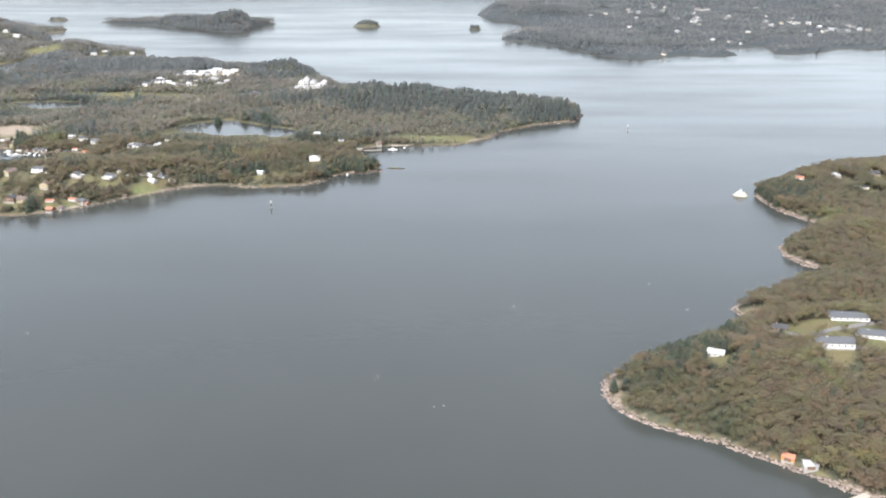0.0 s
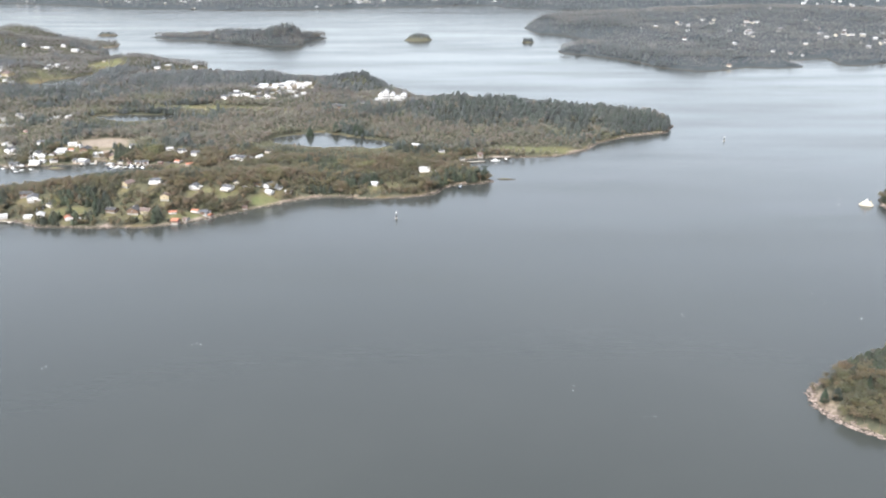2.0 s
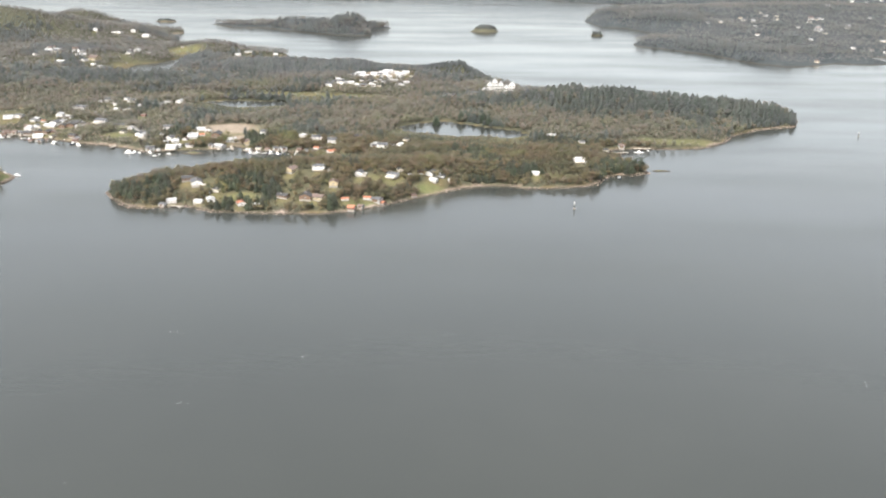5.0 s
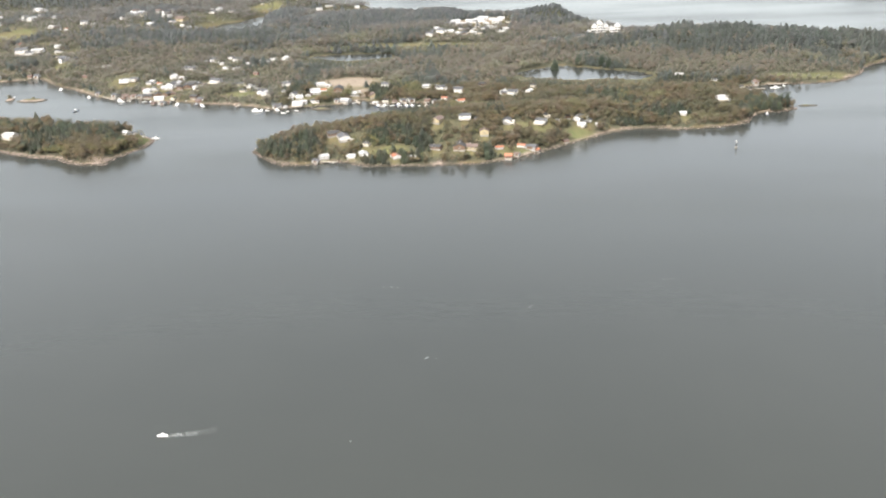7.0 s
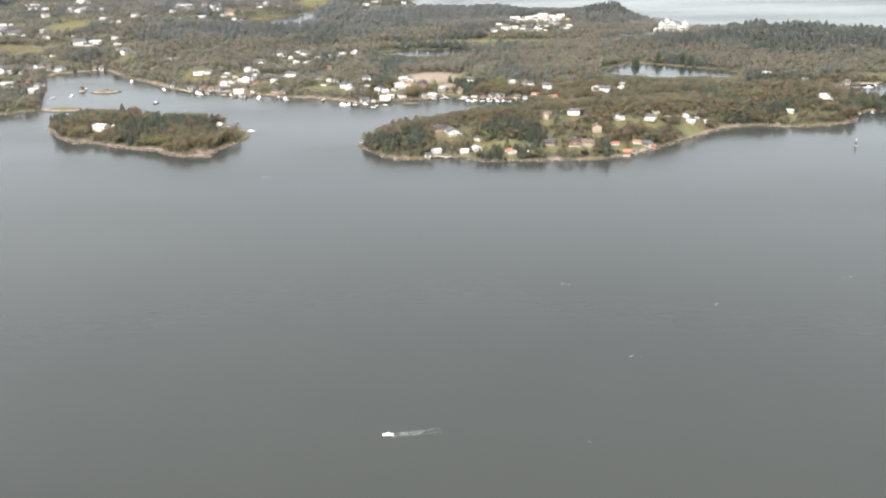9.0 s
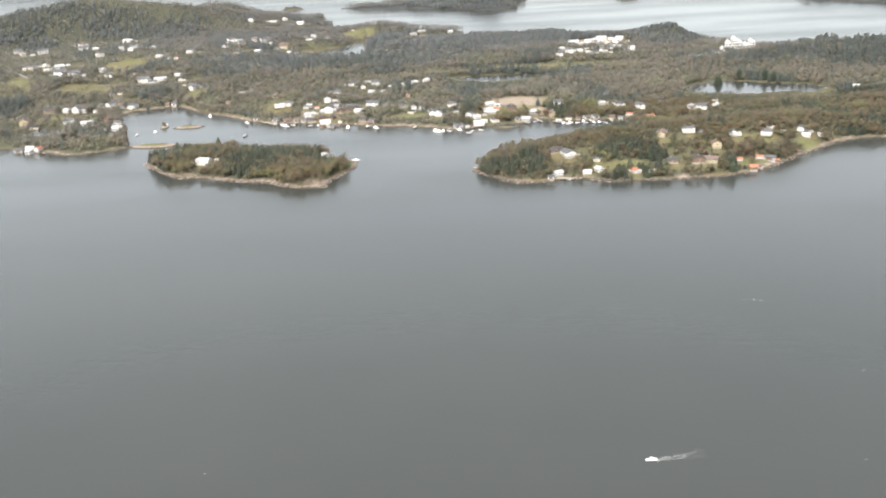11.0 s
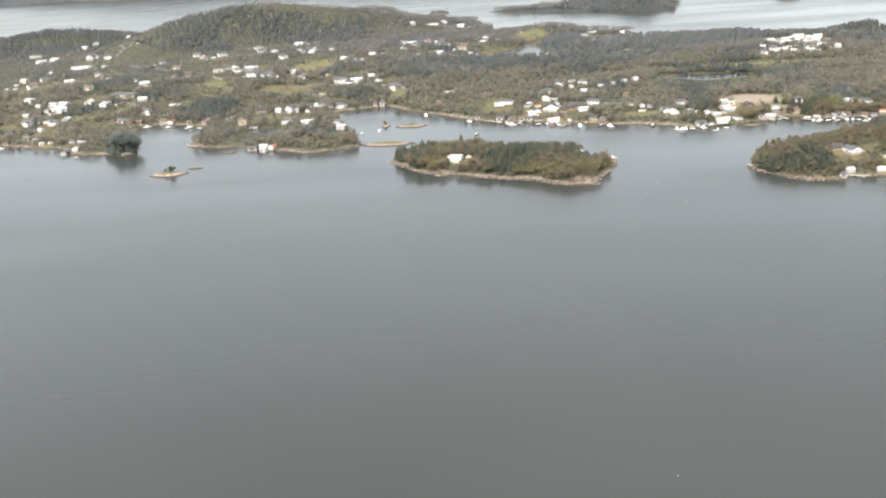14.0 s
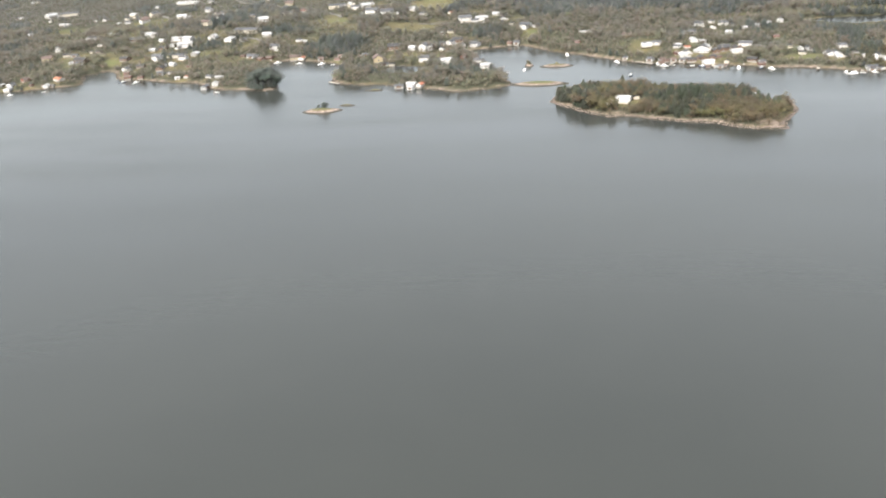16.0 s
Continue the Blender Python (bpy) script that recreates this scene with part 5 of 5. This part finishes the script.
wake = []
for i in range(420):
    u = random.random() ** 1.5
    side = random.choice((-1, 1, 1))
    along = 1.4 + u * 15
    off = side * (0.25 + u * 0.8) + random.gauss(0, 0.25 + u * 0.4) + 1.0 * u * u
    m = pose(CHART * -585, CHART * 423, 0, 0, 0, 8) @ Vector((along, off, 0))
    s = (1 - u) ** 1.5 * 0.3 + 0.05
    wake.append((m.x, m.y, s * random.uniform(0.6, 1.5), s * 0.4 * random.uniform(0.5, 1.2), 8 + random.gauss(4, 10)))
foam("wake", wake, "white foam of the motorboat's wake")
flecks = []
for fx, fy in ((136, 727), (141, 709), (157, 679), (205, 743), (-19, 523), (52, 547), (30, 680), (-61, 557), (-489, 417), (-400, 574), (-494, 602), (-459, 505), (-313, 614),
               (-740, 840), (-770, 870), (-760, 905), (-790, 420), (-830, 395), (250, 1010), (240, 985)):
    for i in range(random.randint(1, 3)):
        flecks.append((CHART * fx + random.gauss(0, 1.6), CHART * fy + random.gauss(0, 1.0), random.uniform(0.2, 0.7), random.uniform(0.06, 0.16), random.uniform(-20, 20)))
foam("foam_flecks", flecks, "small drifting flecks of foam on the water")


def sea_mark(x, y, h):
    """A beacon: stone foot, dark post, white lantern house with a cap."""
    ob = tagged(new("sea_beacon"), "slim dark sea beacon with a white lantern top", "beacon", "sea beacons")
    ob.matrix_basis = pose(CHART * x, CHART * y, 0)
    bm = bmesh.new()
    cone(bm, (0, 0, -2), (0, 0, 0.8), 1.0, 0.75, 10)
    part("base", bm, STONE, ob)
    bm = bmesh.new()
    cone(bm, (0, 0, 0.8), (0, 0, h * 0.62), 0.4, 0.32, 10)
    part("post", bm, BLACK, ob)
    bm = bmesh.new()
    cone(bm, (0, 0, h * 0.62), (0, 0, h * 0.9), 0.42, 0.38, 10)
    lantern = part("lantern", bm, GREY, ob)
    bm = bmesh.new()
    cone(bm, (0, 0, h * 0.9), (0, 0, h), 0.62, 0.08, 10)
    part("cap", bm, WHITE, ob)
    return ob


sea_mark(-206, 924, 4.6)
sea_mark(193, 1300, 4.0)


def ferry():
    """A small car ferry at its landing: hull, car deck sides, saloon, wheelhouse, mast."""
    ob = tagged(new("ferry"), "cream and white car ferry lying off the point", "ferry", "boats under way")
    ob.matrix_basis = pose(CHART * 268, CHART * 985, 0, 0, 0, 158) @ Matrix.Scale(0.76, 4)
    n, w = 12.5, 4.4
    bm = bmesh.new()
    pts, k = [], 10
    for z, s in ((-0.6, 0.86), (1.15, 1.0)):
        for i in range(k):
            a = 6.2832 * (i + 0.5) / k
            c, d = math.cos(a), math.sin(a)
            pts.append((n / 2 * s * math.copysign(abs(c) ** 0.55, c), w / 2 * s * math.copysign(abs(d) ** 0.5, d), z))
    solid(bm, pts, [tuple(range(k)), tuple(range(k, 2 * k))] + [(i, (i + 1) % k, k + (i + 1) % k, k + i) for i in range(k)])
    part("hull", bm, CREAM, ob)
    for s in (-1, 1):
        bm = bmesh.new()
        box(bm, -n * 0.36, s * w * 0.47 - 0.12, 1.15, n * 0.36, s * w * 0.47 + 0.12, 2.3)
        part("bulwark", bm, CREAM, ob)
    bm = bmesh.new()
    box(bm, -n * 0.26, -w * 0.42, 1.15, n * 0.22, w * 0.42, 3.2)
    saloon = part("saloon", bm, WHITE, ob)
    for i in range(4):
        for s, r in ((-1, 0), (1, 180)):
            window(ob, -n * 0.2 + i * 1.5, s * w * 0.42, 2.1, r, 0.8, 0.6)
    bm = bmesh.new()
    box(bm, -n * 0.3, -w * 0.46, 3.2, n * 0.26, w * 0.46, 3.36)
    part("upper_deck", bm, CREAM, ob)
    bm = bmesh.new()
    solid(bm, [(-1.2, -1.3, 3.36), (1.6, -1.3, 3.36), (1.6, 1.3, 3.36), (-1.2, 1.3, 3.36), (-1.2, -1.3, 5.2), (1.2, -1.3, 5.2), (1.2, 1.3, 5.2), (-1.2, 1.3, 5.2)],
          [(0, 3, 2, 1), (4, 5, 6, 7), (0, 1, 5, 4), (2, 3, 7, 6), (1, 2, 6, 5), (0, 4, 7, 3)])
    part("wheelhouse", bm, WHITE, ob)
    bm = bmesh.new()
    cone(bm, (-0.4, 0, 5.2), (-0.6, 0, 7.4), 0.09, 0.05)
    box(bm, -0.6, -0.7, 6.3, -0.5, 0.7, 6.4)
    part("mast", bm, WHITE, ob)
    bm = bmesh.new()
    cone(bm, (-3.0, 0, 3.36), (-3.2, 0, 4.7), 0.5, 0.42, 10)
    part("funnel", bm, OCHRE, ob)
    return ob


ferry()


# ---- rocks of the shores ----
def shore_rocks(obname, land_name, stretch, n, low, high, seed, label):
    """Cracked blocks and slabs along a stretch of shore: one mesh of low, lumpy stones."""
    r = np.random.default_rng(seed)
    bm = bmesh.new()
    bmesh.ops.create_icosphere(bm, subdivisions=1, radius=1)
    base = np.array([v.co[:] for v in bm.verts])
    tris = np.array([[v.index for v in f.verts] for f in bm.faces])
    bm.free()
    p = np.array(stretch, float)
    seg = np.linalg.norm(np.diff(p, axis=0), axis=1)
    at = r.uniform(0, seg.sum(), n * 3)
    k = np.clip(np.searchsorted(np.cumsum(seg), at), 0, len(seg) - 1)
    u = 1 - (np.cumsum(seg)[k] - at) / seg[k]
    q = p[k] + (p[k + 1] - p[k]) * u[:, None] + r.normal(0, 2.2, (n * 3, 2))
    z, d = chart_height(land_name, q[:, 0], q[:, 1])
    ok = np.flatnonzero((d > -1.2) & (d < 3.6 + 14 * fbm(q[:, 0], q[:, 1], 34, 4, 47)))[:n]
    verts, faces = [], []
    for j, i in enumerate(ok):
        s = r.uniform(low, high) * np.array((r.uniform(0.9, 2.2), r.uniform(0.5, 1.0), r.uniform(0.25, 0.55)))
        lump = base * (1 + r.uniform(-0.22, 0.22, (len(base), 1))) * s
        a = r.uniform(0, 6.28)
        x, y = lump[:, 0] * math.cos(a) - lump[:, 1] * math.sin(a), lump[:, 0] * math.sin(a) + lump[:, 1] * math.cos(a)
        verts.append(np.stack([x + q[i, 0] * CHART, y + q[i, 1] * CHART, lump[:, 2] + max(z[i], 0.0) * CHART + 0.1], -1))
        faces.append(tris + j * len(base))
    return tagged(new(obname, raw_mesh(obname, np.concatenate(verts), np.concatenate(faces), [ROCK])), label, "rocks", kind="stuff")


shore_rocks("shore_rocks", "prom", PROM[2:36], 2200, 0.22, 0.85, 3, "pinkish cracked shore rocks of the promontory")
shore_rocks("shore_rocks", "island", ISLAND + ISLAND[:1], 1300, 0.2, 0.6, 4, "pale shore rocks round the island")
shore_rocks("shore_rocks", "mainland", SOUTH, 1300, 0.2, 0.6, 5, "grey-brown shore rocks of the peninsula")
shore_rocks("shore_rocks", "mainland", WEST[5:] + BAY, 1000, 0.2, 0.6, 6, "grey-brown shore rocks of the bay")


# ---- single trees that stand out ----
def tree(kind, h, x, y, seed, label, leaves=260, z=None, mat=None):
    bark, leaf = tree_shape(kind, leaves, seed)
    ob = tagged(new("tree"), label, "tree", "single trees")
    ob.matrix_basis = pose(CHART * x, CHART * y, (ground_at(x, y) if z is None else z) - 0.1)
    for nm, t, mt in (("trunk", bark, BARK), ("crown", leaf, mat or (BARE if kind == "broad" else DARK))):
        v = t.reshape(-1, 3) * h * np.array((1.25, 1.25, 1.0))
        k = new(nm, raw_mesh(nm, v, np.arange(len(v)).reshape(-1, 3), [mt], None, [("crown_normal", crown_normals(t, kind).reshape(-1, 3)), ("tree_tone", np.full(len(v), 0.6))]))
        k.parent = ob
    return ob


tree("broad", 6.0, -1262, 1014, 5, "wind-shaped dark pine alone on a rock islet", 420, 0.6, DARK)
tree("pine", 3.5, -1268, 1012, 6, "low dark pine on a rock islet", 300, 1.0)
for i, (tx, ty, th, kd) in enumerate(((-130, 1072, 8.5, "pine"), (-122, 1078, 9.5, "pine"), (-126, 1066, 7.0, "pine"), (-145, 1066, 5.5, "broad"), (-150, 1070, 5.0, "broad"),
                                      (-1384, 1136, 12, "broad"), (-1374, 1130, 14, "broad"), (-1364, 1128, 14, "broad"), (-1355, 1134, 12, "broad"), (-1368, 1140, 15, "broad"), (-1378, 1144, 13, "broad"), (-1360, 1143, 13, "broad"), (-1390, 1146, 11, "broad"),
                                      (-888, 992, 9.5, "conifer"), (-882, 996, 8.5, "conifer"), (-1003, 1024, 8, "pine"), (-955, 1012, 8, "pine"), (-330, 1322, 9, "conifer"),
                                      (-300, 1312, 9.5, "conifer"), (-292, 1300, 8, "conifer"), (-362, 1300, 9, "conifer"), (136, 585, 6.0, "conifer"), (152, 592, 5.5, "conifer"),
                                      (-1030, 1212, 3.5, "broad"), (-1064, 1216, 4.5, "broad"), (-1066, 1222, 4, "broad"), (-1040, 1112, 2, "broad"))):
    grove = th > 10.5
    tree(kd, th, tx, ty, 40 + i, "tall dark evergreen in a grove on the point" if grove else {"pine": "dark Scots pine with a broad crown", "conifer": "tall dark green spruce", "broad": "small olive-brown leafing tree"}[kd], 420 if grove else 260, None, MID_HAZE_DARK if grove else None)
# woods on the islets
rng = np.random.default_rng(5)
for cx, cy, rx, ry, hh, n in ((-312, 2533, 34, 26, 13, 150), (-35, 2478, 15, 11, 5, 40), (-1177, 2665, 28, 7, 4, 30)):
    a, r = rng.uniform(0, 6.28, n), np.sqrt(rng.uniform(0, 1, n)) * 0.8
    s = np.stack([cx + np.cos(a) * r * rx, cy + np.sin(a) * r * ry, hh * (1 - r * r) * 0.8, rng.uniform(5, 10, n)], -1) * CHART
    wood("conifer_wood", s, "conifer", 50, FAR_HAZE_DARK, "dark pines on a far islet", 300 + n)
a, r = rng.uniform(0, 6.28, 420), np.sqrt(rng.uniform(0, 1, 420)) * 0.86
wood("broadleaf_wood", np.stack([-180 + np.cos(a) * r * 50, 359 + np.sin(a) * r * 24, 8 * (1 - r * r) * 0.8, rng.uniform(4, 8, 420)], -1) * CHART, "broad", 150, BARE, "olive-brown trees on the near islet", 351)
